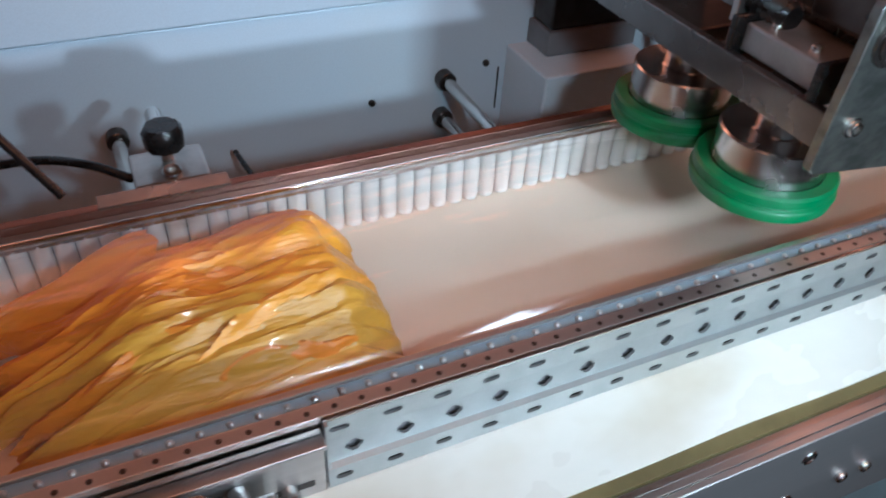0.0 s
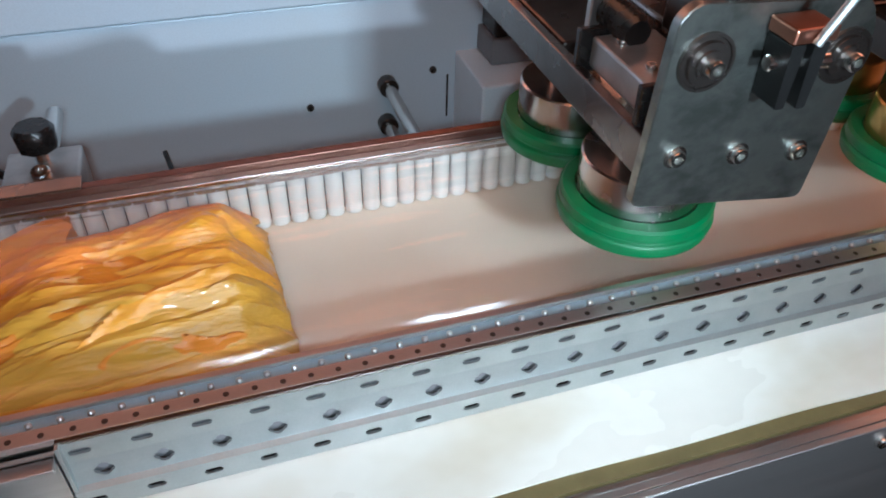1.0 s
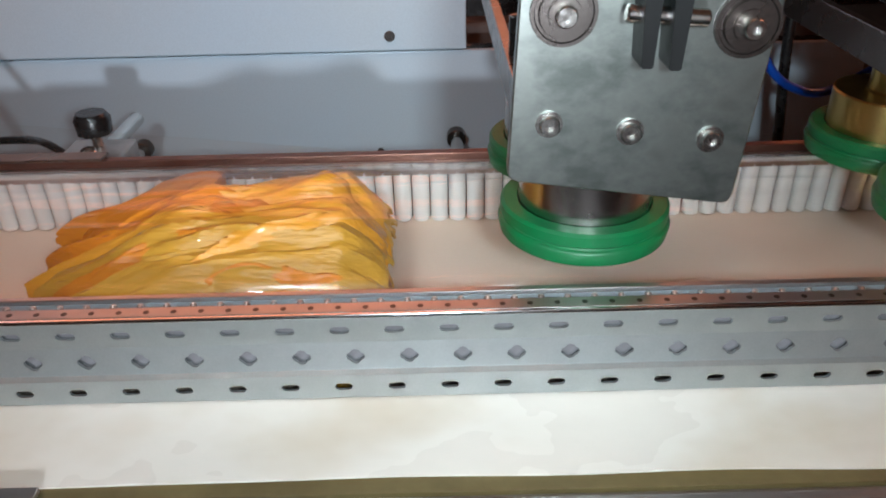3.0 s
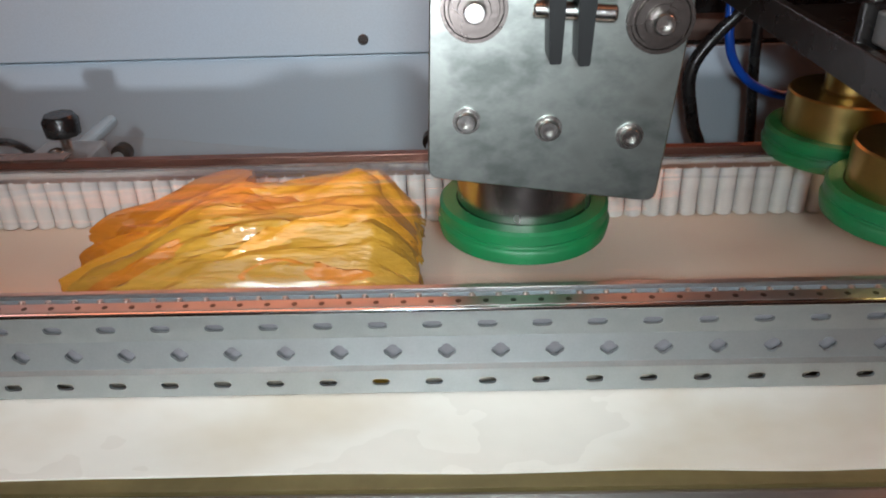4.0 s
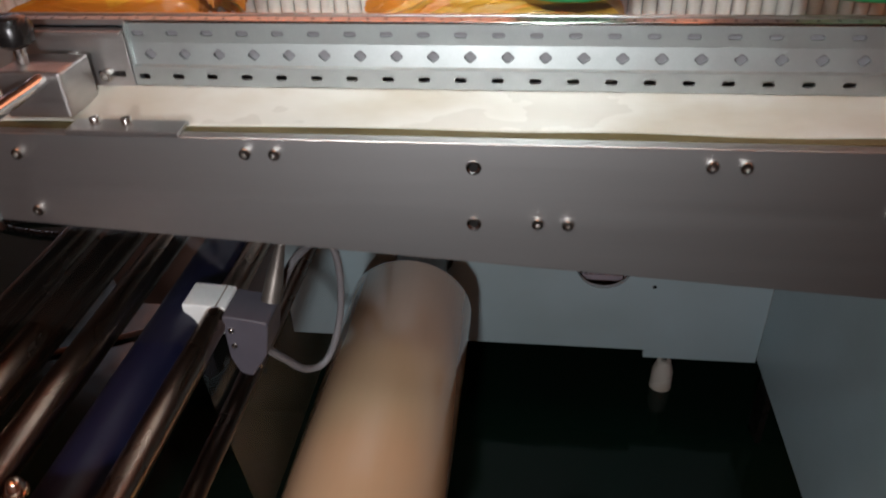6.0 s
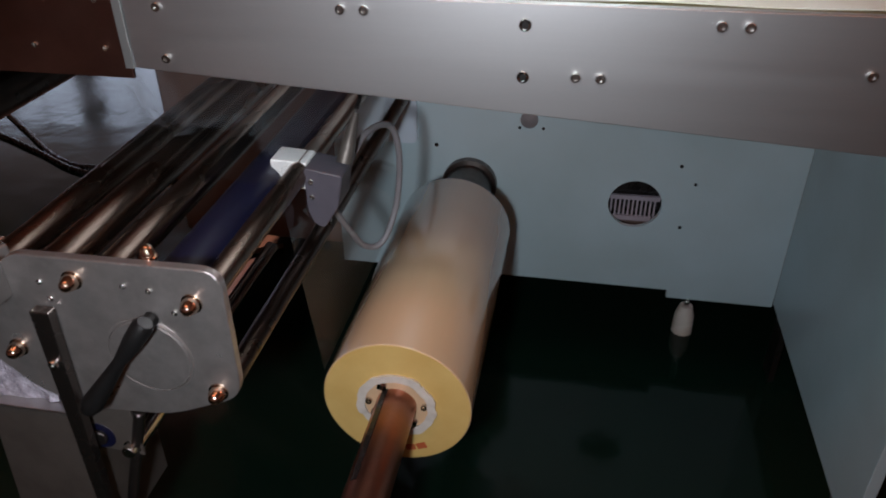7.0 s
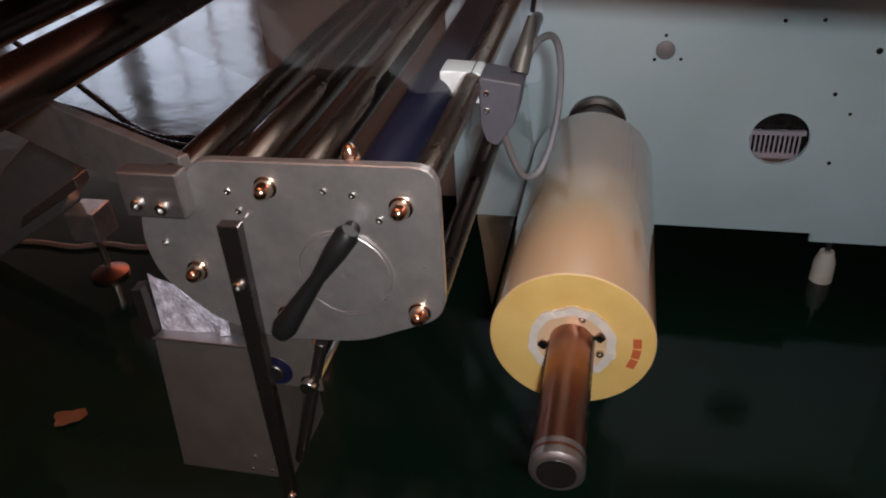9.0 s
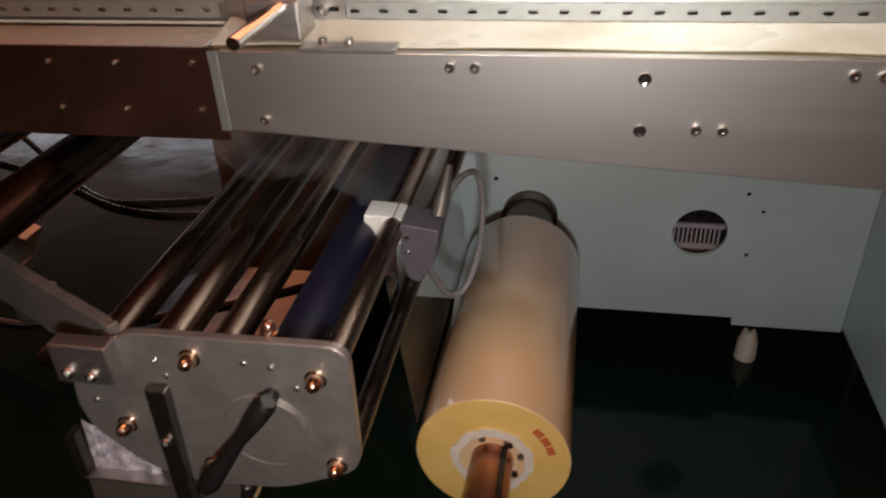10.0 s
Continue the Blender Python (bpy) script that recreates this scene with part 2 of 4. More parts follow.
def rod(p0, p1, r, seg=20, bevel=0.0008, bm=None):
    d = (Vector(p1) - Vector(p0)).length
    bevel = min(bevel, r * 0.4, d * 0.3)
    return lathe(p0, p1, [(0, r - bevel), (bevel, r), (d - bevel, r), (d, r - bevel)], seg, bm)


def prism(outline, y0, y1, bevel=0.0):
    """A plate with an outline in x and z, from y0 to y1."""
    bm = bmesh.new()
    vs = [bm.verts.new((x, y0, z)) for x, z in outline]
    fc = bm.faces.new(vs)
    back = bmesh.ops.extrude_face_region(bm, geom=[fc])["geom"]
    bmesh.ops.translate(bm, verts=[v for v in back if isinstance(v, bmesh.types.BMVert)], vec=(0, y1 - y0, 0))
    bmesh.ops.recalc_face_normals(bm, faces=bm.faces)
    if bevel:
        bmesh.ops.bevel(bm, geom=list(bm.edges), offset=bevel, segments=1, affect="EDGES")
    return bm


def rounded(corners, r, n=5):
    """An outline with rounded corners."""
    out = []
    m = len(corners)
    for i in range(m):
        p, a, b = Vector(corners[i]), Vector(corners[i - 1]), Vector(corners[(i + 1) % m])
        ua, ub = (a - p).normalized(), (b - p).normalized()
        ra = min(r, (a - p).length * 0.45, (b - p).length * 0.45)
        p0, p1 = p + ua * ra, p + ub * ra
        for k in range(n + 1):
            s = k / n
            out.append(tuple(p0 * (1 - s) ** 2 + p * 2 * s * (1 - s) + p1 * s * s))
    return out


def hose(points, r, bm=None, seg=10, steps=8):
    """A round hose through points, smoothed."""
    pts = [Vector(p) for p in points]
    ext = [pts[0] * 2 - pts[1]] + pts + [pts[-1] * 2 - pts[-2]]
    line = []
    for i in range(1, len(ext) - 2):
        a, b, c, d = ext[i - 1:i + 3]
        for k in range(steps):
            s = k / steps
            line.append(0.5 * (2 * b + (c - a) * s + (2 * a - 5 * b + 4 * c - d) * s * s + (3 * b - a - 3 * c + d) * s ** 3))
    line.append(pts[-1])
    bm = bm or bmesh.new()
    rings = []
    for i, p in enumerate(line):
        way = (line[min(i + 1, len(line) - 1)] - line[max(i - 1, 0)]).normalized()
        turn = way.to_track_quat("Z", "Y").to_matrix()
        rings.append([bm.verts.new(p + turn @ Vector((r * math.cos(q), r * math.sin(q), 0)))
                      for q in (2 * math.pi * k / seg for k in range(seg))])
    for a, b in zip(rings, rings[1:]):
        # match the rings so that the hose does not twist
        off = min(range(seg), key=lambda o: sum((a[k].co - b[(k + o) % seg].co).length_squared for k in range(0, seg, 2)))
        for k in range(seg):
            bm.faces.new((a[k], a[(k + 1) % seg], b[(k + 1 + off) % seg], b[(k + off) % seg]))
    bm.faces.new(rings[0][::-1])
    bm.faces.new(rings[-1])
    return bm


def socket_screw(at, way, r, h, parent, name="screw", material=None, washer=0.0):
    """A socket-head screw: rounded head with a hexagonal recess."""
    a = Vector(at)
    w = Vector(way).normalized()
    prof = []
    if washer:
        prof += [(0, washer), (0.0012, washer), (0.0012, r)]
    else:
        prof += [(0, r)]
    prof += [(h * 0.8, r), (h, r * 0.86), (h, r * 0.5), (h * 0.45, r * 0.46)]
    return part(name, lathe(a, a + w, prof, 18), material or BOLT, parent, smooth=True)


def acorn_nut(at, way, r, parent):
    prof = [(0, r * 1.22), (0.0015, r * 1.22), (0.0015, r), (r * 0.9, r), (r * 1.1, r * 0.86)]
    prof += [(r * 1.1 + r * 0.86 * math.sin(q), r * 0.86 * math.cos(q)) for q in (0.4, 0.8, 1.2, 1.5)]
    return part("acorn_nut", lathe(at, Vector(at) + Vector(way), prof, 16), GOLD, parent, smooth=True)


# ---- hall ----
def slab(name, lo, hi, material, label):
    return tagged(part(name, box(lo, hi), material), label, "structure", kind="structure")


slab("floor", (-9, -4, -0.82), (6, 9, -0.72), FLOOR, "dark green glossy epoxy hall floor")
slab("wall_north", (-9, 9, -0.72), (6, 9.2, 3.2), WALLP, "plain dim hall wall")
slab("wall_south", (-9, -4.2, -0.72), (6, -4, 3.2), WALLP, "plain dim hall wall")
slab("wall_east", (6, -4, -0.72), (6.2, 9, 3.2), WALLP, "plain dim hall wall")
slab("wall_west", (-9.2, -4, -0.72), (-9, 9, 3.2), WALLP, "plain dim hall wall")
slab("ceiling", (-9.2, -4.2, 3.2), (6.2, 9.2, 3.3), CEIL, "plain hall ceiling")
for number, x, cols in ((1, -7.9, 3), (2, -5.7, 3)):
    win = thing(f"window_{number}", "tall bright window with dark glazing bars", "window", (x, 8.98, 1.9), kind="structure")
    for i in range(cols):
        for j in range(3):
            part("pane", box((-0.9 + i * 0.62, -0.02, -0.85 + j * 0.66), (-0.36 + i * 0.62, 0, -0.25 + j * 0.66)), DAY, win)
roof = thing("rooflight", "bright daylight strip in the hall ceiling", "window", (-3.6, 4.3, 3.19), kind="structure")
for i in range(2):
    for j in (2, 3):
        part("pane", box((-0.55 + i * 0.60, -1.7 + j * 0.9, -0.02), (-0.05 + i * 0.60, -1.0 + j * 0.9, 0)), ROOFDAY, roof)


# ---- machine body ----
def ring_plate(bm, x0, x1, z0, z1, cx, cz, hole, y):
    """A rectangle with a hole in the plane y: returns outer and inner rings."""
    n = len(hole)
    inner = [bm.verts.new((cx + px, y(cz + pz), cz + pz)) for px, pz in hole]
    outer = []
    for px, pz in hole:
        s = min(((x1 if px > 0 else x0) - cx) / px if abs(px) > 1e-9 else 9e9,
                ((z1 if pz > 0 else z0) - cz) / pz if abs(pz) > 1e-9 else 9e9)
        outer.append(bm.verts.new((cx + px * s, y(cz + pz * s), cz + pz * s)))
    for k in range(n):
        bm.faces.new((outer[k], outer[(k + 1) % n], inner[(k + 1) % n], inner[k]))
        a, b = outer[k].co, outer[(k + 1) % n].co
        if abs(a.x - b.x) > 1e-7 and abs(a.z - b.z) > 1e-7:
            cx2 = a.x if min(abs(a.x - x0), abs(a.x - x1)) < 1e-7 else b.x
            cz2 = a.z if min(abs(a.z - z0), abs(a.z - z1)) < 1e-7 else b.z
            bm.faces.new((outer[k], bm.verts.new((cx2, y(cz2), cz2)), outer[(k + 1) % n]))
    return outer, inner


def stadium(hw, hh, n=4):
    pts = []
    for sx, a0 in ((1, -90), (-1, 90)):
        for k in range(n + 1):
            a = radians(a0 + 180 * k / n)
            pts.append((sx * (hw - hh) + hh * math.cos(a), hh * math.sin(a)))
    return pts


def rail_y(z):
    pts = ((-0.0065, -0.0045), (0.0068, -0.0045), (0.0078, -0.0014), (0.0225, 0.0002), (0.038, -0.0008))
    for (za, ya), (zb, yb) in zip(pts, pts[1:]):
        if z <= zb:
            return ya + (yb - ya) * max(0, z - za) / (zb - za)
    return pts[-1][1]


def perforated_rail(x_left, cells, first, label):
    rail = thing("perforated_rail", label, "rail", (first, 0, 0), group="slotted rails")
    x_right = (cells - 0.3) * 0.025
    bm = bmesh.new()
    rows = ((-0.0065, 0.0068, 0.0, 0.0, stadium(0.0042, 0.0019)),
            (0.0078, 0.0225, 0.0148, 0.00625, [(0.0036 * math.cos(a) * (1 + 0.22 * abs(math.cos(2 * a))), 0.0030 * math.sin(a) * (1 + 0.30 * abs(math.cos(2 * a)))) for a in (2 * math.pi * k / 16 for k in range(16))]),
            (0.0225, 0.038, 0.0295, 0.0, stadium(0.0046, 0.0020)))
    for z0, z1, zc, dx, hole in rows:
        for i in range(cells):
            c = i * 0.025 + dx
            x0, x1 = c - 0.0125, c + 0.0125
            if i == 0:
                x0 = x_left
            o, inn = ring_plate(bm, x0, x1, z0, z1, c, zc, hole, rail_y)
            back = [bm.verts.new(v.co + Vector((0, 0.0016, 0))) for v in inn]
            for k in range(len(hole)):
                bm.faces.new((inn[k], inn[(k + 1) % len(hole)], back[(k + 1) % len(hole)], back[k]))
    # ledge between the lower and upper faces, left end and top edge
    for za, zb in ((0.0068, 0.0078),):
        vs = [bm.verts.new(p) for p in ((x_left, rail_y(za), za), (x_right, rail_y(za), za), (x_right, rail_y(zb), zb), (x_left, rail_y(zb), zb))]
        bm.faces.new(vs)
    part("perforated_face", bm, GALV, rail)
    part("top_edge", box((x_left, -0.0009, 0.0365), (x_right, 0.0012, 0.0385), 0.0004), BRIGHT, rail, "bright rolled top edge")
    part("end_flange", prism([(x_left, -0.0065), (x_left, 0.038), (x_left + 0.0015, 0.038), (x_left + 0.0015, -0.0065)], -0.004, 0.007), GALV, rail)
    part("back_channel", box((x_left, 0.0034, 0.009), (x_right, 0.0050, 0.036)), GREY, rail, "grey inner strip seen through the slots")
    return rail


def front_guide():
    g = thing("front_roller_guide", "steel guide strip with a row of roller axle heads", "guide rail")
    part("top_strip", box((-1.1, 0.0014, 0.0345), (1.14, 0.0092, 0.0385), 0.0005), STRIP, g)
    part("recess", box((-1.1, 0.0094, 0.028), (1.14, 0.0176, 0.0352)), SLATE, g, "dark recess between two strips")
    part("inner_lip", box((-1.1, 0.0178, -0.016), (1.14, 0.0215, 0.0375), 0.0006), STRIP, g)
    head = lathe((0, 0, 0), (0, 0, 1), [(0, 0.0016), (0.0012, 0.0016), (0.0020, 0.0008)], 10)
    first = part("axle_head", head, FEEDPLATE, g, smooth=True)
    first.location = (0.081 - 0.0125 * 50, 0.0138, 0.0352)
    pit = part("screw_pit", lathe((0, 0, 0), (0, 0, 1), [(0, 0.0014), (0.0006, 0.0014)], 10), DARKSTEEL, g)
    pit.location = (0.0872 - 0.0125 * 50, 0.0050, 0.0381)
    for k in range(1, 130):
        for o in (first, pit):
            c = o.copy()
            scene.collection.objects.link(c)
            c.location.x += 0.0125 * k
    return g


def back_guide():
    g = thing("back_roller_guide", "steel guide with a close row of white nylon rollers", "guide rail")
    part("top_cap", box((-1.1, 0.1876, 0.0236), (1.14, 0.1938, 0.0278), 0.0006), STRIP, g)
    part("top_lip", box((-1.1, 0.1860, 0.0205), (1.14, 0.1874, 0.0275), 0.0004), BRIGHT, g)
    part("mounting_bar", box((-1.1, 0.1940, 0.0236), (1.14, 0.2012, 0.0328), 0.0008), RUSTBAR, g, "reddish mounting bar behind the guide")
    part("back_plate", box((-1.1, 0.1975, -0.026), (1.14, 0.2010, 0.0233)), DARKSTEEL, g)
    roll = lathe((0, 0, -0.0155), (0, 0, 1), [(0, 0.0046), (0.0010, 0.0059), (0.0377, 0.0059), (0.0388, 0.0046)], 16)
    first = part("roller", roll, WHITE_NYLON, g, smooth=True)
    first.location = (0.3590 - 0.0125 * 72, 0.1918, 0)
    for k in range(1, 142):
        c = first.copy()
        scene.collection.objects.link(c)
        c.location.x += 0.0125 * k
    return g


def front_bed():
    bm = bmesh.new()
    nx, ny = 120, 6
    grid = []
    for i in range(nx + 1):
        x = -0.115 + 1.26 * i / nx
        wave = 0.0006 * math.sin(x * 21) + 0.0005 * math.sin(x * 47 + 1)
        row = []
        for j in range(ny + 1):
            s = j / ny
            row.append(bm.verts.new((x, -0.001 - (0.0445 + wave) * s, -0.0068 - 0.0098 * s + 0.0006 * math.sin(x * 33 + s * 3) * s)))
        grid.append(row)
    for a, b in zip(grid, grid[1:]):
        for j in range(ny):
            bm.faces.new((a[j], a[j + 1], b[j + 1], b[j]))
    low = bmesh.ops.extrude_face_region(bm, geom=list(bm.faces))["geom"]
    bmesh.ops.translate(bm, verts=[v for v in low if isinstance(v, bmesh.types.BMVert)], vec=(0, 0, -0.0011))
    bmesh.ops.recalc_face_normals(bm, faces=bm.faces)
    bed = part("slide_sheet", bm, CREAM)
    tagged(bed, "cream plastic slide sheet with a wavy stained edge", "sheet")
    core = thing("support_board", "olive board edge under the cream sheet", "board")
    part("board", box((-0.115, -0.0530, -0.040), (1.14, -0.002, -0.0182), 0.0004), OLIVE, core)


def front_plate():
    g = thing("side_plate", "brushed stainless side plate with socket screws", "metal plate")
    part("plate_face", prism([(-0.1, -0.0158), (1.14, -0.0158), (1.14, -0.161), (-0.1, -0.0843)], -0.068, -0.064, 0.0006), FRONT, g)
    part("top_lip", box((-0.1, -0.0637, -0.0188), (1.14, -0.0590, -0.0159), 0.0005), STRIP, g)
    part("inner_flange", box((-0.1, -0.0588, -0.0240), (1.14, -0.0534, -0.0205), 0.0004), STRIP, g)
    part("end_face", box((-0.1085, -0.0697, -0.0848), (-0.1002, -0.0670, -0.0158), 0.0004), GALV, g, "bright folded plate end")
    strip = part("raised_strip", box((-0.03, -0.0690, -0.0156), (0.048, -0.050, -0.0125), 0.0005), BRUSHED, g, "raised strip with two bolts")
    for x in (0.002, 0.024):
        socket_screw((x - 0.015, -0.058, -0.0125), (0, 0, 1), 0.0036, 0.005, strip, "bolt")
    for x, z in ((-0.068, -0.030), (-0.068, -0.074), (0.091, -0.026), (0.1105, -0.026),
                 (0.280, -0.0715), (0.2995, -0.0715), (0.383, -0.027), (0.403, -0.027), (0.495, -0.059), (0.60, -0.0715), (0.62, -0.0715)):
        socket_screw((x, -0.068, z), (0, -1, 0), 0.0041, 0.0034, g)
    for x, z in ((0.2385, -0.0325), (0.2385, -0.074)):
        hole = part("drilled_hole", lathe((x, -0.0684, z), (x, -0.06, z), [(0, 0.0028), (0.0008, 0.0026)], 18), BLACK, g)
        part("hole_rim", lathe((x, -0.0680, z), (x, -0.07, z), [(0, 0.0052), (0.0010, 0.0047), (0.0010, 0.0040), (0.0002, 0.0028)], 18, cap=False), BRIGHT, hole)
    h = thing("infeed_side_plate", "dark reddish stainless infeed side plate with small screws", "metal plate")
    part("plate_face", box((-1.1, -0.0665, -0.095), (-0.1045, -0.0625, -0.0145), 0.0006), RUSTBAR, h)
    for x in (-0.125, -0.1935, -0.256, -0.33):
        for z in (-0.027, -0.068):
            socket_screw((x, -0.0665, z), (0, -1, 0), 0.0026, 0.0022, h)
    part("bed_top", box((-1.1, -0.0620, -0.019), (-0.1165, -0.003, -0.0150), 0.0005), CREAM, h, "cream infeed bed")
    part("bed_body", box((-1.1, -0.0600, -0.060), (-0.1165, -0.004, -0.0195)), DARKSTEEL, h)


def trough():
    part_floor = part("trough_floor", box((-1.1, 0.0217, -0.026), (1.14, 0.1972, -0.016)), BELT)
    tagged(part_floor, "pale flat belt on the trough floor", "conveyor belt")
    body = thing("trough_body", "dark steel body under the conveyor trough", "machine body")
    part("body", box((-1.1, 0.010, -0.070), (1.14, 0.19, -0.0265)), DARKSTEEL, body)


def panel_screw(x, z, y, parent, r=0.0034):
    return socket_screw((x, y, z), (0, -1, 0), r, 0.003, parent, "screw", DARKSTEEL)


def hole_plate(x0, x1, z0, z1, cx, cz, r, y0, y1, seg=40):
    """A rectangular panel with one round hole through it."""
    bm = bmesh.new()
    hole = [(r * math.cos(2 * math.pi * k / seg), r * math.sin(2 * math.pi * k / seg)) for k in range(seg)]
    _, i0 = ring_plate(bm, x0, x1, z0, z1, cx, cz, hole, lambda z: y0)
    _, i1 = ring_plate(bm, x0, x1, z0, z1, cx, cz, hole, lambda z: y1)
    for k in range(seg):
        bm.faces.new((i0[k], i0[(k + 1) % seg], i1[(k + 1) % seg], i1[k]))
    bmesh.ops.remove_doubles(bm, verts=bm.verts, dist=1e-6)
    return bm


def panels():
    g = thing("machine_cover", "pale blue painted sheet cover with one horizontal seam", "machine cover")
    part("upper_cover", box((-1.2, 0.409, 0.0425), (0.249, 0.425, 0.165), 0.0012), PANEL, g)
    part("lower_cover", box((-1.2, 0.413, -0.13), (0.62, 0.427, 0.0405), 0.0012), PANEL, g)
    part("seam", box((-1.2, 0.418, 0.0402), (0.62, 0.4262, 0.0428)), BLACK, g)
    for x, z in ((0.165, -0.057), (0.285, -0.034)):
        panel_screw(x, z, 0.413, g)
    panel_screw(0.180, 0.056, 0.409, g, 0.0048)
    part("slit", box((0.2992, 0.4125, -0.087), (0.3010, 0.4132, -0.041)), BLACK, g, "narrow dark slit")
    # Flat black sheet in place of the machine's inside, which lies in shade.
    part("dark_interior", box((0.252, 0.50, -0.02), (1.2, 0.52, 0.19)), BLACK, g, "black sheet standing in for the shade inside the machine")

    low = thing("lower_frame_panel", "pale blue lower frame panel with drilled holes", "machine cover")
    x0, x1, z0, z1 = -0.10, 0.627, -0.605, -0.131
    # strips round the square that holds the vent hole
    hx, hz, hr, s = 0.386, -0.449, 0.041, 0.06
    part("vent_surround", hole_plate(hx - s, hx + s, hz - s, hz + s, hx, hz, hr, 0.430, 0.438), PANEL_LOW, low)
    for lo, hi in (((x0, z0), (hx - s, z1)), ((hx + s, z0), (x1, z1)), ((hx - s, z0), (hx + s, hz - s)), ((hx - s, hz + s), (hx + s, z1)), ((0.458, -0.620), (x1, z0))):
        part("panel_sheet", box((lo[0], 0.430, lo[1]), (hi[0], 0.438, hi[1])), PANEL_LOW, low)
    fan = part("vent_grille", box((hx - 0.045, 0.4605, hz - 0.045), (hx + 0.045, 0.464, hz + 0.045)), BLACK, low, "dark vent hole with a pale slotted guard")
    part("guard_bar", box((hx - 0.0405, 0.450, hz - 0.003), (hx + 0.0405, 0.456, hz + 0.004)), VENTGREY, fan)
    for k in range(11):
        part("guard_slat", box((hx - 0.036 + k * 0.0068, 0.452, hz - 0.038), (hx - 0.0331 + k * 0.0068, 0.455, hz - 0.003)), VENTGREY, fan)
    part("guard_rim", box((hx - 0.030, 0.451, hz - 0.041), (hx + 0.030, 0.4555, hz - 0.033)), VENTGREY, fan)
    for k in range(8):
        a = radians(20 + 45 * k)
        part("small_hole", lathe((hx + 0.047 * math.cos(a), 0.4302, hz + 0.047 * math.sin(a)), (hx + 0.047 * math.cos(a), 0.43, hz + 0.047 * math.sin(a)), [(0, 0.0018), (0.0006, 0.0022)], 8), BLACK, low)
        low.children[-1].location.y = -0.0005
    for x, z, r in ((0.365, -0.276, 0.003), (0.414, -0.275, 0.003), (0.489, -0.316, 0.0045), (0.447, -0.378, 0.003), (0.472, -0.407, 0.0025),
                    (0.460, -0.484, 0.003), (0.200, -0.332, 0.0025), (0.236, -0.331, 0.0025), (0.213, -0.297, 0.0025), (0.07, -0.37, 0.0035)):
        part("small_hole", lathe((x, 0.4302, z), (x, 0.42, z), [(0, r), (0.0008, r)], 10), BLACK, low)
    part("plug", lathe((0.214, 0.430, -0.318), (0.214, 0.42, -0.318), [(0, 0.0135), (0.002, 0.0135), (0.003, 0.012)], 24), GREY, low, "round grey cable plug", True)
    part("mounting_plate", prism(rounded([(-0.10, -0.132), (0.040, -0.132), (0.040, -0.368), (-0.10, -0.368)], 0.012), 0.424, 0.4297), PANEL, low, "rounded roller mounting plate")
    # Added block: stops lamp reflections in the floor; its brown imitates orange-lit surfaces.
    rear = thing("rear_cabinet", "added dull brown block that keeps the lamp's reflection off the floor", "cabinet")
    part("body", box((-0.42, 0.475, -0.60), (1.2, 1.25, 0.05), 0.004), BROWNPAINT, rear)
    side = thing("side_frame_panel", "pale blue side frame panel on the floor", "machine cover")
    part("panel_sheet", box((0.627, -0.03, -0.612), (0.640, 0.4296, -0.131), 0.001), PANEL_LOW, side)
    for y in (0.02, 0.38):
        part("foot", box((0.629, y - 0.02, -0.72), (0.638, y + 0.02, -0.612)), DARKSTEEL, side)
    leg = thing("levelling_foot", "cream rubber levelling foot on a steel stud", "machine foot", (0.502, 0.476, -0.72))
    part("stud", rod((0, 0, 0.05), (0, 0, 0.115), 0.005), BOLT, leg)
    part("pad", lathe((0, 0, 0), (0, 0, 1), [(0, 0.018), (0.035, 0.017), (0.055, 0.011)], 20), CREAM, leg, smooth=True)


def pins():
    for x, z, y0 in ((0.239, -0.042, 0.2016), (0.238, -0.083, 0.2016), (-0.0636, -0.047, 0.2016)):
        p = thing("long_bolt", "long round steel bolt with a socket head", "bolt", (x, 0, z), group="bolts on the cover")
        part("shank", rod((0, y0, 0), (0, 0.404, 0), 0.0058), BRIGHT, p, smooth=True)
        part("head", rod((0, 0.400, 0), (0, 0.4128, 0), 0.0092), DARKSTEEL, p, smooth=True)


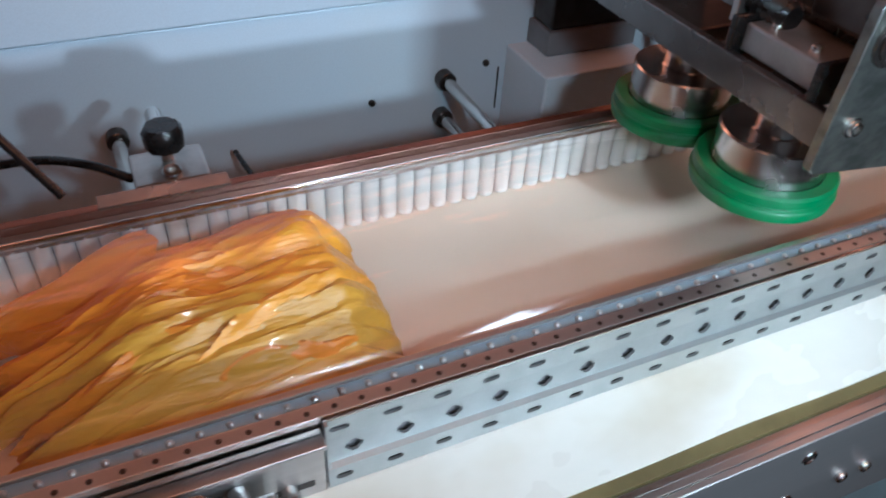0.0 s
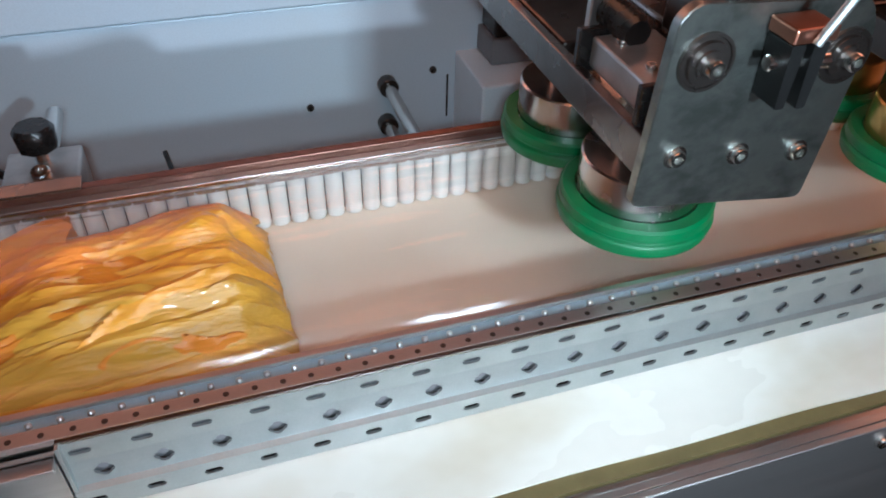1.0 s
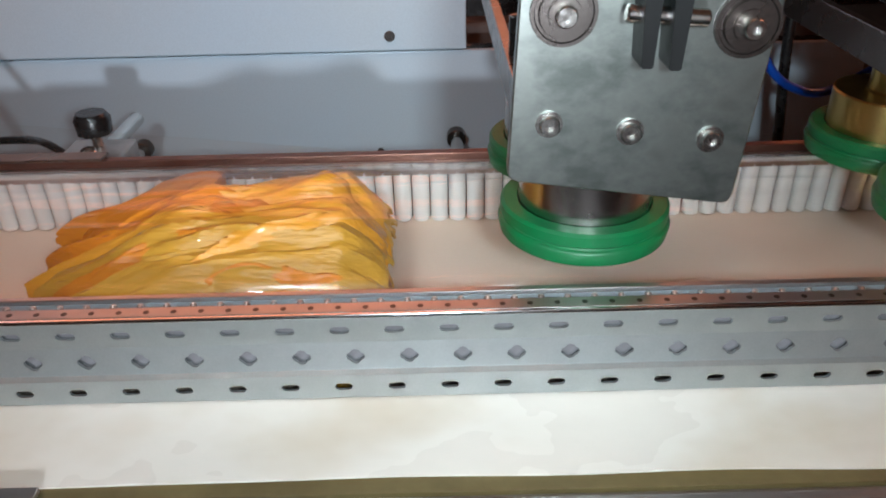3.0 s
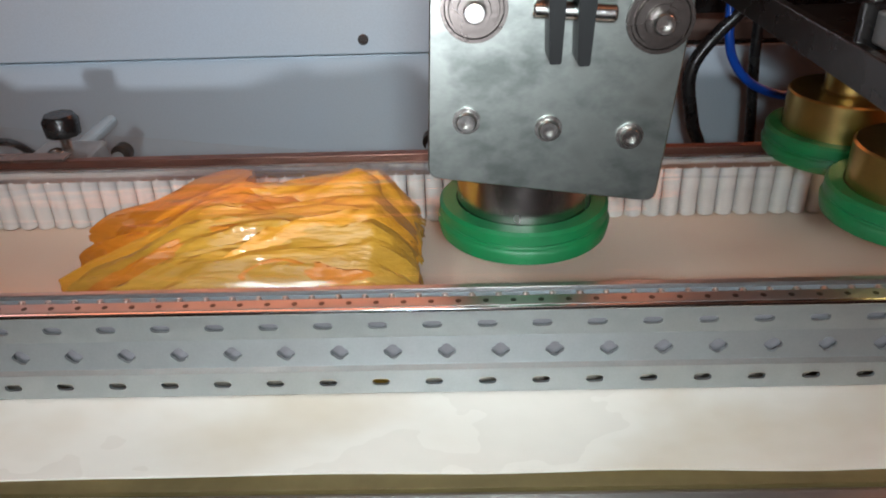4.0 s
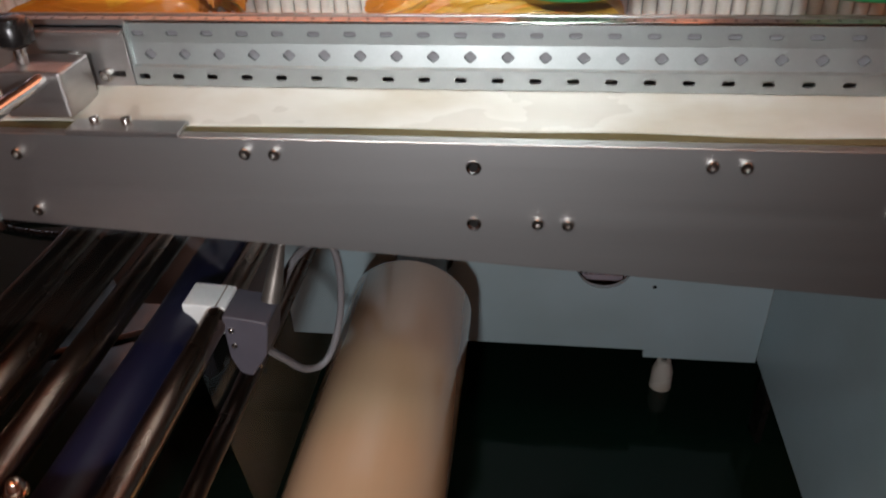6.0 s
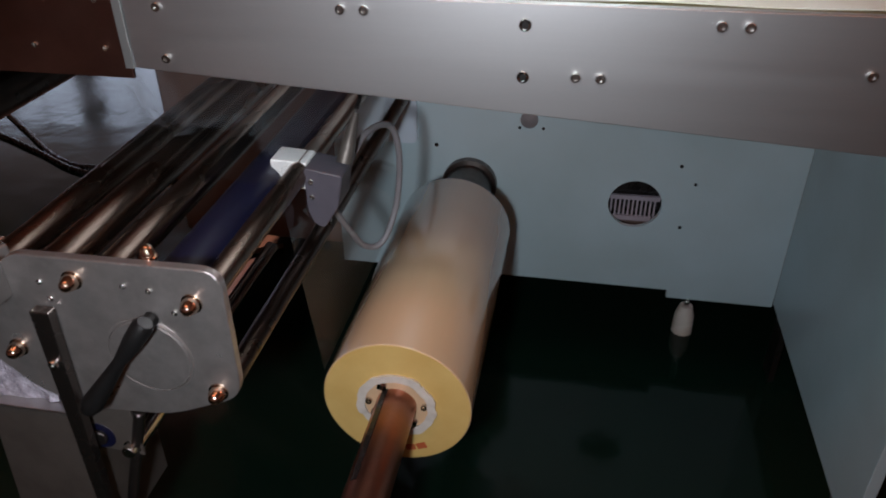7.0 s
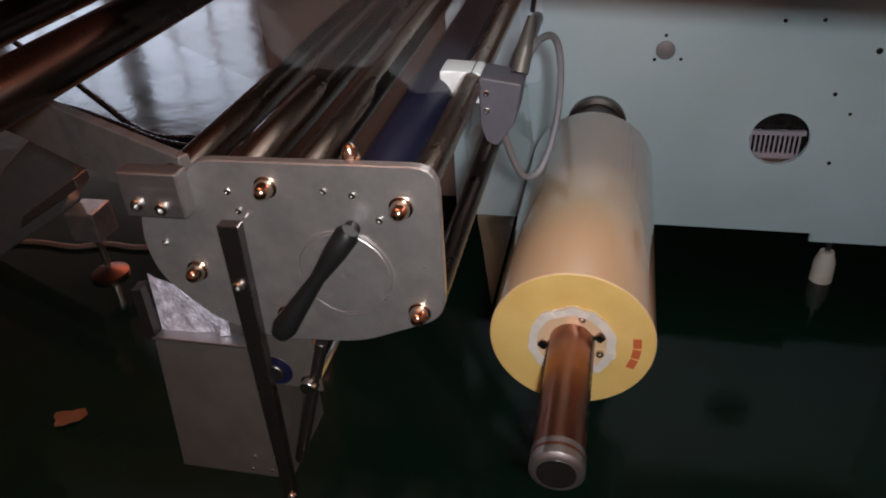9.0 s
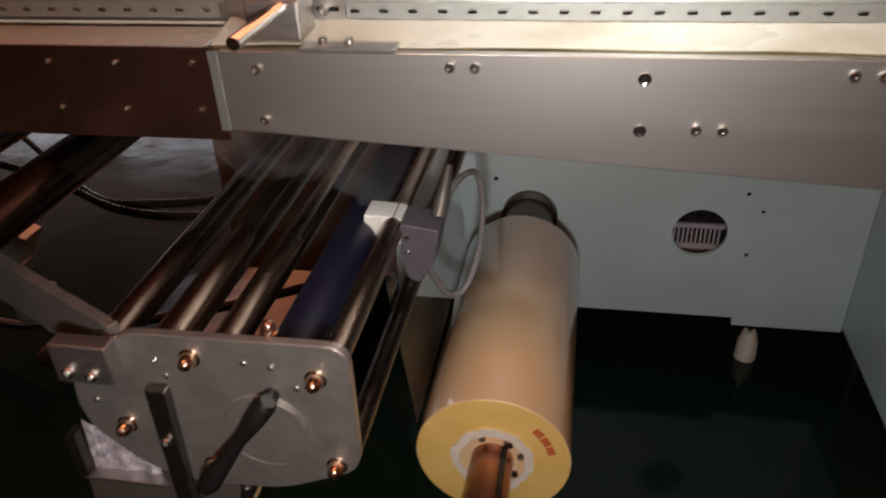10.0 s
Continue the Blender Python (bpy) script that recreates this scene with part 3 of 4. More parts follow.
def clamp():
    c = thing("guide_clamp", "steel guide clamp with a black hand knob", "clamp", (-0.0345, 0.25, 0.0))
    part("block", box((-0.024, -0.018, -0.014), (0.0235, 0.024, 0.0176), 0.002), FEEDPLATE, c)
    part("bridge", box((-0.020, -0.0485, 0.004), (0.020, -0.0182, 0.0160)), DARKSTEEL, c)
    part("foot_strip", box((-0.046, -0.0575, 0.0329), (0.030, -0.0440, 0.0350), 0.0006), ARM, c)
    socket_screw((0.0, -0.010, 0.0176), (0, -0.3, 1), 0.0062, 0.005, c)
    part("knob", lathe((0, 0.008, 0.0265), (0, 0.008, 1), [(0, 0.007), (0.002, 0.0125), (0.014, 0.0135), (0.018, 0.011)], 9), BLACK, c, "black lobed knob", True)
    part("knob_stem", rod((0, 0.008, 0.0177), (0, 0.008, 0.028), 0.004), BOLT, c)
    part("guide_rod", rod((0, 0.0242, 0.0096), (0, 0.088, 0.0096), 0.0062), BRIGHT, c, smooth=True)
    k = part("sensor_cable", hose([(-0.059, 0.262, 0.006), (-0.085, 0.28, 0.012), (-0.12, 0.31, 0.004), (-0.18, 0.32, 0.0), (-0.30, 0.33, 0.004)], 0.0032), BLACK, smooth=True)
    tagged(k, "thin black sensor cable behind the guide", "cable")
    k = part("cable", hose([(-0.10, 0.235, 0.02), (-0.125, 0.26, 0.05), (-0.16, 0.30, 0.09), (-0.2, 0.34, 0.15)], 0.0030), BLACK, smooth=True)
    tagged(k, "thin black cable rising from the guide", "cable")


def left_clamp():
    c = thing("rail_clamp", "steel clamp block with a round cross rod", "clamp", (-0.045, -0.029, -0.0125))
    part("block", box((-0.034, -0.022, 0), (0.012, 0.016, 0.032), 0.002), BRUSHED, c)
    part("cross_rod", rod((-0.003, -0.116, 0.026), (-0.003, 0.0245, 0.026), 0.0052), BRIGHT, c, smooth=True)
    part("knob_stem", rod((-0.022, -0.006, 0.032), (-0.022, -0.006, 0.046), 0.004), BOLT, c)
    knob = [(0, 0.008), (0.003, 0.0125), (0.014, 0.0138), (0.019, 0.011), (0.0205, 0.007)]
    part("knob", lathe((-0.022, -0.006, 0.044), (-0.022, -0.006, 1), knob, 9), BLACK, c, "black lobed knob", True)
    b = thing("rail_bracket", "slotted steel bracket with a bolt at the rail's end", "bracket", (0, 0, 0))
    part("upright", box((-0.105, -0.0042, -0.0150), (-0.0085, -0.0022, 0.0330), 0.0005), BRUSHED, b)
    part("top_fold", box((-0.105, -0.0100, 0.0300), (-0.0085, 0.0005, 0.0330), 0.0005), BRUSHED, b)
    part("slot", box((-0.034, -0.0046, -0.0005), (-0.014, -0.0041, 0.0035)), BLACK, b)
    socket_screw((-0.026, -0.0046, 0.0015), (0, -1, 0), 0.0045, 0.007, b, "bolt")


def drive_box():
    g = thing("gear_housing", "white housing with a grey motor block on it", "gearbox")
    part("housing", box((0.307, 0.335, -0.13), (0.43, 0.4127, -0.017), 0.002), BOXPAINT, g)
    part("motor_block", box((0.331, 0.374, 0.0085), (0.425, 0.4105, 0.20), 0.003), DARKSTEEL, g, "dark grey motor block")
    part("motor_flange", box((0.328, 0.371, -0.0165), (0.429, 0.4120, 0.008), 0.002), GREY, g)
    d = thing("drive_column", "dark steel drive column behind the wheels", "machine body")
    part("column", box((0.279, 0.207, 0.128), (0.343, 0.262, 0.40), 0.002), FEEDPLATE, d, "pale brushed steel column")
    part("column_head", box((0.45, 0.22, 0.125), (0.72, 0.33, 0.42), 0.003), DARKSTEEL, d)
    part("carrier_beam", box((0.29, 0.225, 0.205), (0.75, 0.265, 0.245), 0.003), DARKSTEEL, d)
    part("strut", box((0.345, 0.30, 0.17), (0.39, 0.41, 0.20)), DARKSTEEL, d)


WHEELS = []


def wheel(parent, x, y, hub, turn):
    w = thing("wheel", "", "", (x, y, 0.042))
    w.parent = parent
    w["label"] = "green rubber pinch wheel with a metal hub"
    prof = [(0, 0.039), (0.0015, 0.0430), (0.0075, 0.0442), (0.009, 0.0434), (0.0095, 0.0424), (0.0105, 0.0421), (0.0115, 0.0430),
            (0.0165, 0.0430), (0.018, 0.0415), (0.018, 0.0345), (0.015, 0.0340)]
    part("tyre", lathe((0, 0, 0), (0, 0, 1), prof, 48), GREEN, w, "moulded green rubber tyre", True)
    part("hub", lathe((0, 0, 0.012), (0, 0, 1), [(0, 0.0338), (0.0270, 0.0338), (0.0280, 0.0328), (0.0280, 0.0160), (0.0290, 0.0150), (0.0430, 0.0150), (0.0440, 0.0140)], 48), hub, w, smooth=True)
    part("axle", rod((0, 0, 0.0442), (0, 0, 0.062), 0.010), BRIGHT, w, smooth=True)
    for a in (30, 150, 270):
        q = Vector((0.0235 * math.cos(radians(a)), 0.0235 * math.sin(radians(a)), 0.0281))
        socket_screw(q, (0, 0, 1), 0.0034, 0.0035, w)
    WHEELS.append((w, (x, y, 0.042), turn))


def wheel_unit(dx, hub, word):
    g = thing("pinch_wheel_unit", f"steel bracket with two green pinch wheels on {word} hubs", "wheel unit", (dx, 0, 0), group="pinch wheel units")
    out = rounded([(0.2505, 0.0985), (0.3465, 0.0850), (0.3535, 0.172), (0.346, 0.1865), (0.262, 0.1925), (0.2545, 0.186)], 0.005, 3)
    face = part("bracket_plate", prism(out, 0.008, 0.014, 0.0006), PLATE, g, "scuffed steel bracket plate")
    for x, z in ((0.267, 0.1235), (0.300, 0.1195), (0.333, 0.1155)):
        socket_screw((x, 0.008, z), (0, -1, 0), 0.0042, 0.0040, face, washer=0.0056)
    for x, z in ((0.2705, 0.1675), (0.3405, 0.1615)):
        boss = part("boss", lathe((x, 0.008, z), (x, -1, z), [(0, 0.0130), (0.0016, 0.0128), (0.0016, 0.0114), (0.0008, 0.0110), (0.0008, 0.0098), (0.0028, 0.0094), (0.0028, 0.0064), (0.0040, 0.0062)], 32), ARM, face, "round washer boss", True)
        socket_screw((x, 0.004, z), (0, -1, 0), 0.0042, 0.005, boss)
    clevis = part("clevis", prism(rounded([(0.2975, 0.150), (0.3020, 0.150), (0.3030, 0.178), (0.2965, 0.178)], 0.001, 2), -0.008, 0.0076), MATTE, g, "black forked clevis")
    part("fork", prism(rounded([(0.3080, 0.149), (0.3125, 0.149), (0.3140, 0.178), (0.3070, 0.178)], 0.001, 2), -0.008, 0.0076), MATTE, clevis)
    # The cap is plain steel; copper colour paints in the orange light it reflects.
    part("clevis_cap", box((0.2955, -0.009, 0.1785), (0.3160, 0.0076, 0.1850), 0.001), COPPER, clevis, "steel cap with an orange reflection put into its colour")
    part("clevis_pin", rod((0.2915, -0.002, 0.1690), (0.322, -0.002, 0.1665), 0.0034), BOLT, clevis, smooth=True)
    part("spindle", lathe((0.3045, -0.0110, 0.1790), (0.3190, -0.0120, 0.2060), [(0.0012 * k, 0.0021 if k % 2 else 0.0018) for k in range(32)], 14), GALV, g, "threaded steel spindle", True)
    # arms that run back from the plate
    for x in (0.2565, 0.338):
        part("side_arm", box((x, 0.0143, 0.108), (x + 0.006, 0.30, 0.128), 0.0008), ARM, g)
    part("cross_block", box((0.3000, 0.060, 0.112), (0.3375, 0.128, 0.150), 0.002), ARM, g)
    tab = part("slide_block", box((0.2640, 0.034, 0.1285), (0.299, 0.088, 0.1445), 0.0015), FEEDPLATE, g, "pale steel slide block")
    for y in (0.048, 0.076):
        socket_screw((0.274, y, 0.1445), (0, 0, 1), 0.003, 0.0026, tab)
    for y in (0.0275, 0.0890):
        part("latch", box((0.2580, y, 0.124), (0.2975, y + 0.005, 0.1475), 0.0012), BLACK, g, "black end stop")
    part("top_block", box((0.292, 0.0145, 0.15), (0.345, 0.075, 0.184), 0.003), ARM, g)
    part("knob_plate", box((0.2685, 0.101, 0.138), (0.2895, 0.106, 0.162), 0.0008), STRIP, g, "pale square plate")
    ribs = [(0.0004 + 0.0042 * (k // 2) + 0.0026 * (k % 2), 0.0088 - 0.0022 * (k % 2)) for k in range(14)]
    part("knob", lathe((0.280, 0.1008, 0.150), (0.280, 0.0, 0.150), ribs, 18), BLACK, g, "black ribbed knob", True)
    part("edge_screw", rod((0.278, 0.011, 0.1915), (0.278, 0.011, 0.1960), 0.0038), BOLT, g, smooth=True)
    part("edge_screw", rod((0.332, 0.011, 0.1870), (0.332, 0.011, 0.1915), 0.0038), BOLT, g, smooth=True)
    for y in (0.071, 0.157):
        part("axle_housing", rod((0.2965, y, 0.1005), (0.2965, y, 0.113), 0.014), DARKSTEEL, g, smooth=True)
    part("rear_yoke", box((0.270, 0.128, 0.111), (0.318, 0.205, 0.122), 0.002), DARKSTEEL, g)
    wheel(g, 0.2965, 0.070, hub, -1)
    wheel(g, 0.2965, 0.157, hub, 1)
    return g


def hoses():
    for name, pts, r, m, lab in (
            ("cable", [(0.52, 0.30, 0.14), (0.475, 0.30, 0.095), (0.446, 0.30, 0.055), (0.452, 0.30, 0.01), (0.462, 0.30, -0.02), (0.47, 0.30, -0.11)], 0.0052, BLACK, "thick black cable hanging behind the wheels"),
            ("air_hose", [(0.47, 0.31, 0.15), (0.470, 0.30, 0.085), (0.480, 0.30, 0.055), (0.503, 0.30, 0.036), (0.54, 0.31, 0.03), (0.60, 0.32, 0.06)], 0.0036, BLUETUBE, "bright blue air hose"),
            ("cable", [(0.495, 0.31, 0.16), (0.496, 0.31, 0.07), (0.505, 0.31, -0.02), (0.508, 0.31, -0.11)], 0.0042, BLACK, "black cable beside the blue hose")):
        tagged(part(name, hose(pts, r), m, smooth=True), lab, name.replace("_", " "))


# ---- product ----
def heap(x, y):
    """Height of the heap of strips: steep at its lead end, sinking towards its tail."""
    across = max(0.0, 1 - abs((y - 0.106) / 0.088) ** 2.6)
    lead = min(1.0, max(0.0, (0.006 - x) / 0.030)) ** 0.62
    q = min(1.0, max(0.0, (-x - 0.10) / 0.10))
    return -0.0135 + 0.046 * across * lead * (1 - 0.72 * q * q * (3 - 2 * q)) * (1 + 0.22 * noise.noise((x * 16, y * 34, 6)))


def strip_mesh(tail, lead, w0, w1, lift, seed, raised=0.0, flat=0.0):
    """A thin wrinkled sheet of bean curd skin draped over the heap, pointed tail, ragged lead end."""
    rng = random.Random(seed)
    a, b = Vector((*tail, 0)), Vector((*lead, 0))
    way = (b - a).normalized()
    side = Vector((-way.y, way.x, 0))
    length = (b - a).length
    n, m = max(30, int(length / 0.0024)), max(12, int(w1 / 0.0017))
    ph = [rng.uniform(0, 6.28) for _ in range(4)]
    bm = bmesh.new()
    grid = []
    for i in range(n + 1):
        s = i / n
        w = (w0 + (w1 - w0) * s ** 0.7) * min(1.0, 0.25 + 5 * s) * (1 + 0.16 * noise.noise((s * 7, seed, 0)))
        sway = 0.0035 * math.sin(3.2 * s + ph[0]) + 0.0012 * math.sin(11 * s + ph[1])
        row = []
        for k in range(m + 1):
            u = 2 * k / m - 1
            end = max(0.0, 1 - min(i, n - i) / 4)
            rag = (0.0045 * noise.noise((u * 2.5, seed, 0)) + 0.0012 * noise.noise((u * 8.0, seed, 4))) * end
            fray = 0.0016 * noise.noise((s * 16, u * 0.3, seed + 7)) * abs(u)
            p = a + way * (s * length + rag) + side * (u * w / 2 + sway + fray)
            crease = 0.45 - 1.7 * abs(noise.noise((s * length * 11, u * w1 * 48 + 0.5 * math.sin(7 * s + ph[2]), seed + 2)))
            z = heap(p.x, p.y) * (1 - flat) + flat * 0.030 + lift
            z += 0.0040 * crease
            z += 0.0100 * (w1 / 0.05) * (1 - u * u) + 0.0030 * noise.noise((s * length * 22, u * w1 * 40, seed + 3)) + 0.0013 * noise.noise((s * length * 55, u * w1 * 210, seed + 5))
            z -= 0.0055 * abs(u) ** 6 + 0.007 * max(0.0, 1 - s / 0.12) ** 1.5
            if not raised and lead[0] < -0.015:
                z -= 0.008 * max(0.0, 1 - (1 - s) / 0.14) ** 1.5
            z += raised * s * max(0.0, u + 0.3)
            row.append(bm.verts.new((p.x, p.y, max(z, -0.0145))))
        grid.append(row)
    for r0, r1 in zip(grid, grid[1:]):
        for k in range(m):
            bm.faces.new((r0[k], r1[k], r1[k + 1], r0[k + 1]))
    rim = [e for e in bm.edges if len(e.link_faces) == 1]
    low = bmesh.ops.extrude_edge_only(bm, edges=rim)["geom"]
    bmesh.ops.translate(bm, verts=[v for v in low if isinstance(v, bmesh.types.BMVert)], vec=(0, 0, -0.0012))
    return bm


PRODUCTS = []
# tail, lead, widths, lift, tone, raised edge, flatness of the strips that show on top
FIRST = (((-0.178, 0.040), (0.002, 0.046), 0.010, 0.038, -0.001, "d", 0, 0),
         ((-0.188, 0.052), (0.000, 0.070), 0.010, 0.046, 0.004, "d", 0, 0),
         ((-0.204, 0.078), (-0.002, 0.096), 0.008, 0.044, 0.008, "y", 0, 0),
         ((-0.196, 0.070), (-0.052, 0.076), 0.014, 0.026, 0.011, "d", 0, 0),
         ((-0.198, 0.128), (-0.070, 0.098), 0.012, 0.030, 0.010, "o", 0, 0),
         ((-0.140, 0.118), (-0.003, 0.128), 0.026, 0.042, 0.005, "y", 0, 0),
         ((-0.150, 0.142), (-0.010, 0.154), 0.020, 0.040, 0.000, "o", 0, 0),
         ((-0.120, 0.106), (-0.022, 0.120), 0.008, 0.030, 0.011, "y", 0, 0),
         ((-0.110, 0.058), (-0.004, 0.084), 0.008, 0.026, 0.010, "y", 0, 0),
         ((-0.190, 0.096), (-0.086, 0.110), 0.006, 0.026, 0.013, "o", 0, 0),
         ((-0.205, 0.132), (-0.106, 0.147), 0.008, 0.052, 0.007, "o", 0.003, 0.15),
         ((-0.200, 0.104), (-0.110, 0.090), 0.004, 0.014, 0.014, "o", 0, 0),
         ((-0.185, 0.060), (-0.080, 0.068), 0.004, 0.015, 0.011, "o", 0, 0),
         ((-0.150, 0.082), (-0.060, 0.106), 0.004, 0.013, 0.015, "o", 0, 0),
         ((-0.090, 0.130), (-0.014, 0.142), 0.005, 0.016, 0.009, "o", 0, 0),
         ((-0.100, 0.048), (-0.020, 0.058), 0.004, 0.013, 0.009, "o", 0, 0),
         ((-0.060, 0.036), (0.010, 0.034), 0.008, 0.016, 0.002, "o", 0, 0))
SECOND = (((-0.176, 0.042), (-0.010, 0.050), 0.010, 0.040, 0.002, "o", 0, 0),
          ((-0.190, 0.062), (-0.016, 0.070), 0.010, 0.048, 0.005, "o", 0, 0),
          ((-0.200, 0.084), (-0.020, 0.096), 0.010, 0.050, 0.007, "y", 0, 0),
          ((-0.180, 0.120), (-0.018, 0.122), 0.014, 0.046, 0.006, "o", 0, 0),
          ((-0.160, 0.146), (-0.014, 0.152), 0.020, 0.044, 0.004, "o", 0, 0),
          ((-0.130, 0.070), (-0.040, 0.078), 0.024, 0.046, 0.013, "y", 0, 0.2),
          ((-0.120, 0.126), (-0.002, 0.146), 0.012, 0.058, 0.010, "o", 0.012, 0.25),
          ((-0.070, 0.044), (0.000, 0.038), 0.010, 0.018, 0.004, "o", 0, 0))


def bundle(lead, seed, top, back=0.0):
    rng = random.Random(seed)
    g = thing("bean_curd_bundle", "bundle of glossy golden dried bean curd strips lying in the trough", "food", (lead, 0, 0), group="bundles on the belt")
    tones = {"o": STICK_O, "y": STICK, "d": STICK_D}
    for lift in (-0.010, -0.004):
        for k in range(6):
            y = 0.040 + 0.026 * k + rng.uniform(-0.004, 0.004)
            bm = strip_mesh((-rng.uniform(0.150, 0.185), y + rng.uniform(-0.010, 0.010)), (-rng.uniform(0.0, 0.008) - back, y), 0.014, 0.040, lift, seed * 100 + k + int(lift * -1000) * 10)
            part("strip", bm, rng.choice((STICK, STICK_O, STICK_D)), g, smooth=True)
    for k, (tail, front, w0, w1, lift, tone, raised, flat) in enumerate(top):
        part("strip", strip_mesh(tail, front, w0, w1, lift, seed * 100 + 40 + k, raised, flat), tones[tone], g, smooth=True)
    PRODUCTS.append((g, lead))


def film_sheets():
    tube = thing("film_tube", "clear shiny packing film over the trough", "film")
    bm = bmesh.new()
    nx, ny = 260, 64
    grid = []
    for i in range(nx + 1):
        x = -0.9 + 2.0 * i / nx
        row = []
        for j in range(ny + 1):
            s = j / ny
            y = 0.0235 + 0.160 * s
            z = 0.0350 - 0.010 * s + 0.0240 * math.sin(math.pi * s) ** 0.62
            z += (0.0016 * noise.noise((x * 9, y * 30, 1)) + 0.0007 * noise.noise((x * 40, y * 90, 4))) * math.sin(math.pi * s)
            for mid, high, seed in ((0.062, 0.0046, 21), (0.098, 0.0042, 22), (0.140, 0.0040, 23)):
                at = mid + 0.006 * noise.noise((x * 6, 0, seed))
                amp = max(0.0, noise.noise((x * 14, 3, seed)) + 0.12)
                z += high * amp * math.exp(-((y - at) / 0.0028) ** 2)
            row.append(bm.verts.new((x, y, z)))
        grid.append(row)
    for a, b in zip(grid, grid[1:]):
        for j in range(ny):
            bm.faces.new((a[j], b[j], b[j + 1], a[j + 1]))
    ob = part("cover_sheet", bm, FILM, tube, smooth=True)
    ob.visible_shadow = False
    bm = bmesh.new()
    grid = []
    for i in range(41):
        s = i / 40
        x = -0.55 + 0.80 * s
        top = 0.1475 - 0.085 * s
        grid.append([bm.verts.new((x, 0.113 + 0.003 * noise.noise((x * 12, k, 3)), 0.049 + (top - 0.049) * k / 4)) for k in range(5)])
    for a, b in zip(grid, grid[1:]):
        for j in range(4):
            bm.faces.new((a[j], b[j], b[j + 1], a[j + 1]))
    ob = part("upright_edge", bm, FILM_FLAT, tube, "clear upright film edges running to the wheels", smooth=True)
    ob.visible_shadow = False


# ---- film roll and feed below the bed ----
ROLLERS = []
ROLL_AT = (0.124, 0.0, -0.432)


def film_roll():
    g = thing("film_roll", "roll of clear film with yellow end on a steel shaft", "film roll", ROLL_AT)
    y0, y1, r = -0.085, 0.285, 0.080
    part("wound_film", lathe((0, y0 + 0.0004, 0), (0, 1, 0), [(0, r - 0.0008), (0.0008, r), (y1 - y0 - 0.001, r), (y1 - y0, r - 0.0008)], 72), ROLLFILM, g, smooth=True)
    part("roll_end", lathe((0, y0, 0), (0, 1, 0), [(0.0003, r - 0.0008), (0, r - 0.0012), (0, 0.041), (0.003, 0.041)], 64, cap=False), ROLLEND, g, "matt yellow roll end")
    part("core", lathe((0, y0 - 0.003, 0), (0, 1, 0), [(0.03, 0.0408), (0, 0.0408), (0, 0.0352), (0.03, 0.0352)], 48, cap=False), CARD, g, "torn cardboard core", True)
    # A black disc closes the core and paints in the shade of its hollow.
    part("core_inside", lathe((0, y0 + 0.012, 0), (0, 1, 0), [(0, 0.0350), (0.002, 0.0350)], 32), BLACK, g, "black disc for the shade inside the core")
    bm = bmesh.new()
    inner, outer, back = [], [], []
    for k in range(56):
        a = 2 * math.pi * k / 56
        q = Vector((math.cos(a), 0, math.sin(a)))
        tear = noise.noise((3 * q.x, 3 * q.z, 5)) + 0.6 * noise.noise((9 * q.x, 9 * q.z, 8))
        inner.append(bm.verts.new(q * (0.0335 + 0.0015 * tear) + Vector((0, y0 - 0.0035, 0))))
        outer.append(bm.verts.new(q * (0.0425 + 0.0030 * tear) + Vector((0, y0 - 0.0032 - 0.0012 * tear, 0))))
        back.append(bm.verts.new(q * (0.0415 + 0.0030 * tear) + Vector((0, y0 + 0.0005, 0))))
    for k in range(56):
        n = (k + 1) % 56
        bm.faces.new((inner[k], inner[n], outer[n], outer[k]))
        bm.faces.new((outer[k], outer[n], back[n], back[k]))
    part("core_edge", bm, CARD, g, "torn pale cardboard edge")
    part("shaft", lathe((0, -0.246, 0), (0, 1, 0), [(0, 0.0205), (0.003, 0.0225), (0.012, 0.0225), (0.0125, 0.0215), (0.529, 0.0215)], 36), COPPER, g, "dark reddish expanding steel shaft", True)
    part("shaft_cap", lathe((0, -0.249, 0), (0, 1, 0), [(0, 0.017), (0.0015, 0.0205), (0.0030, 0.0226), (0.011, 0.0226), (0.0115, 0.0216), (0.0140, 0.0216), (0.0145, 0.0226), (0.020, 0.0226), (0.021, 0.0216)], 36), BRUSHED, g, "bright shaft end cap", True)
    part("cap_face", rod((0, -0.2496, 0), (0, -0.2491, 0), 0.0162, 32, 0.0002), DARKSTEEL, g, "dark shaft end face")
    for a in (140, 325, 230):
        q = Vector((math.cos(radians(a)), 0, math.sin(radians(a))))
        side = Vector((-q.z, 0, q.x))
        bm = bmesh.new()
        c = [q * 0.0222 + side * s for s in (-0.0035, 0.0035)]
        d = [q * 0.0180 + side * s for s in (-0.0035, 0.0035)]
        vs = [bm.verts.new(p + Vector((0, y, 0))) for y in (-0.205, y0 + 0.03) for p in (*c, *d[::-1])]
        bm.faces.new(vs[:4])
        bm.faces.new(vs[4:][::-1])
        for k in range(4):
            bm.faces.new((vs[k], vs[(k + 1) % 4], vs[4 + (k + 1) % 4], vs[4 + k]))
        part("expansion_slot", bm, BLACK, g)
        w = q * 0.028
        part("core_jaw", box(w + Vector((-0.005, y0 - 0.003, -0.005)), w + Vector((0.005, y0 + 0.03, 0.005)), 0.002), BRIGHT, g)
        u = Vector((math.cos(radians(a + 55)), 0, math.sin(radians(a + 55)))) * 0.030
        socket_screw(u + Vector((0, y0 + 0.004, 0)), (0, -1, 0), 0.0038, 0.007, g, "jaw_screw")
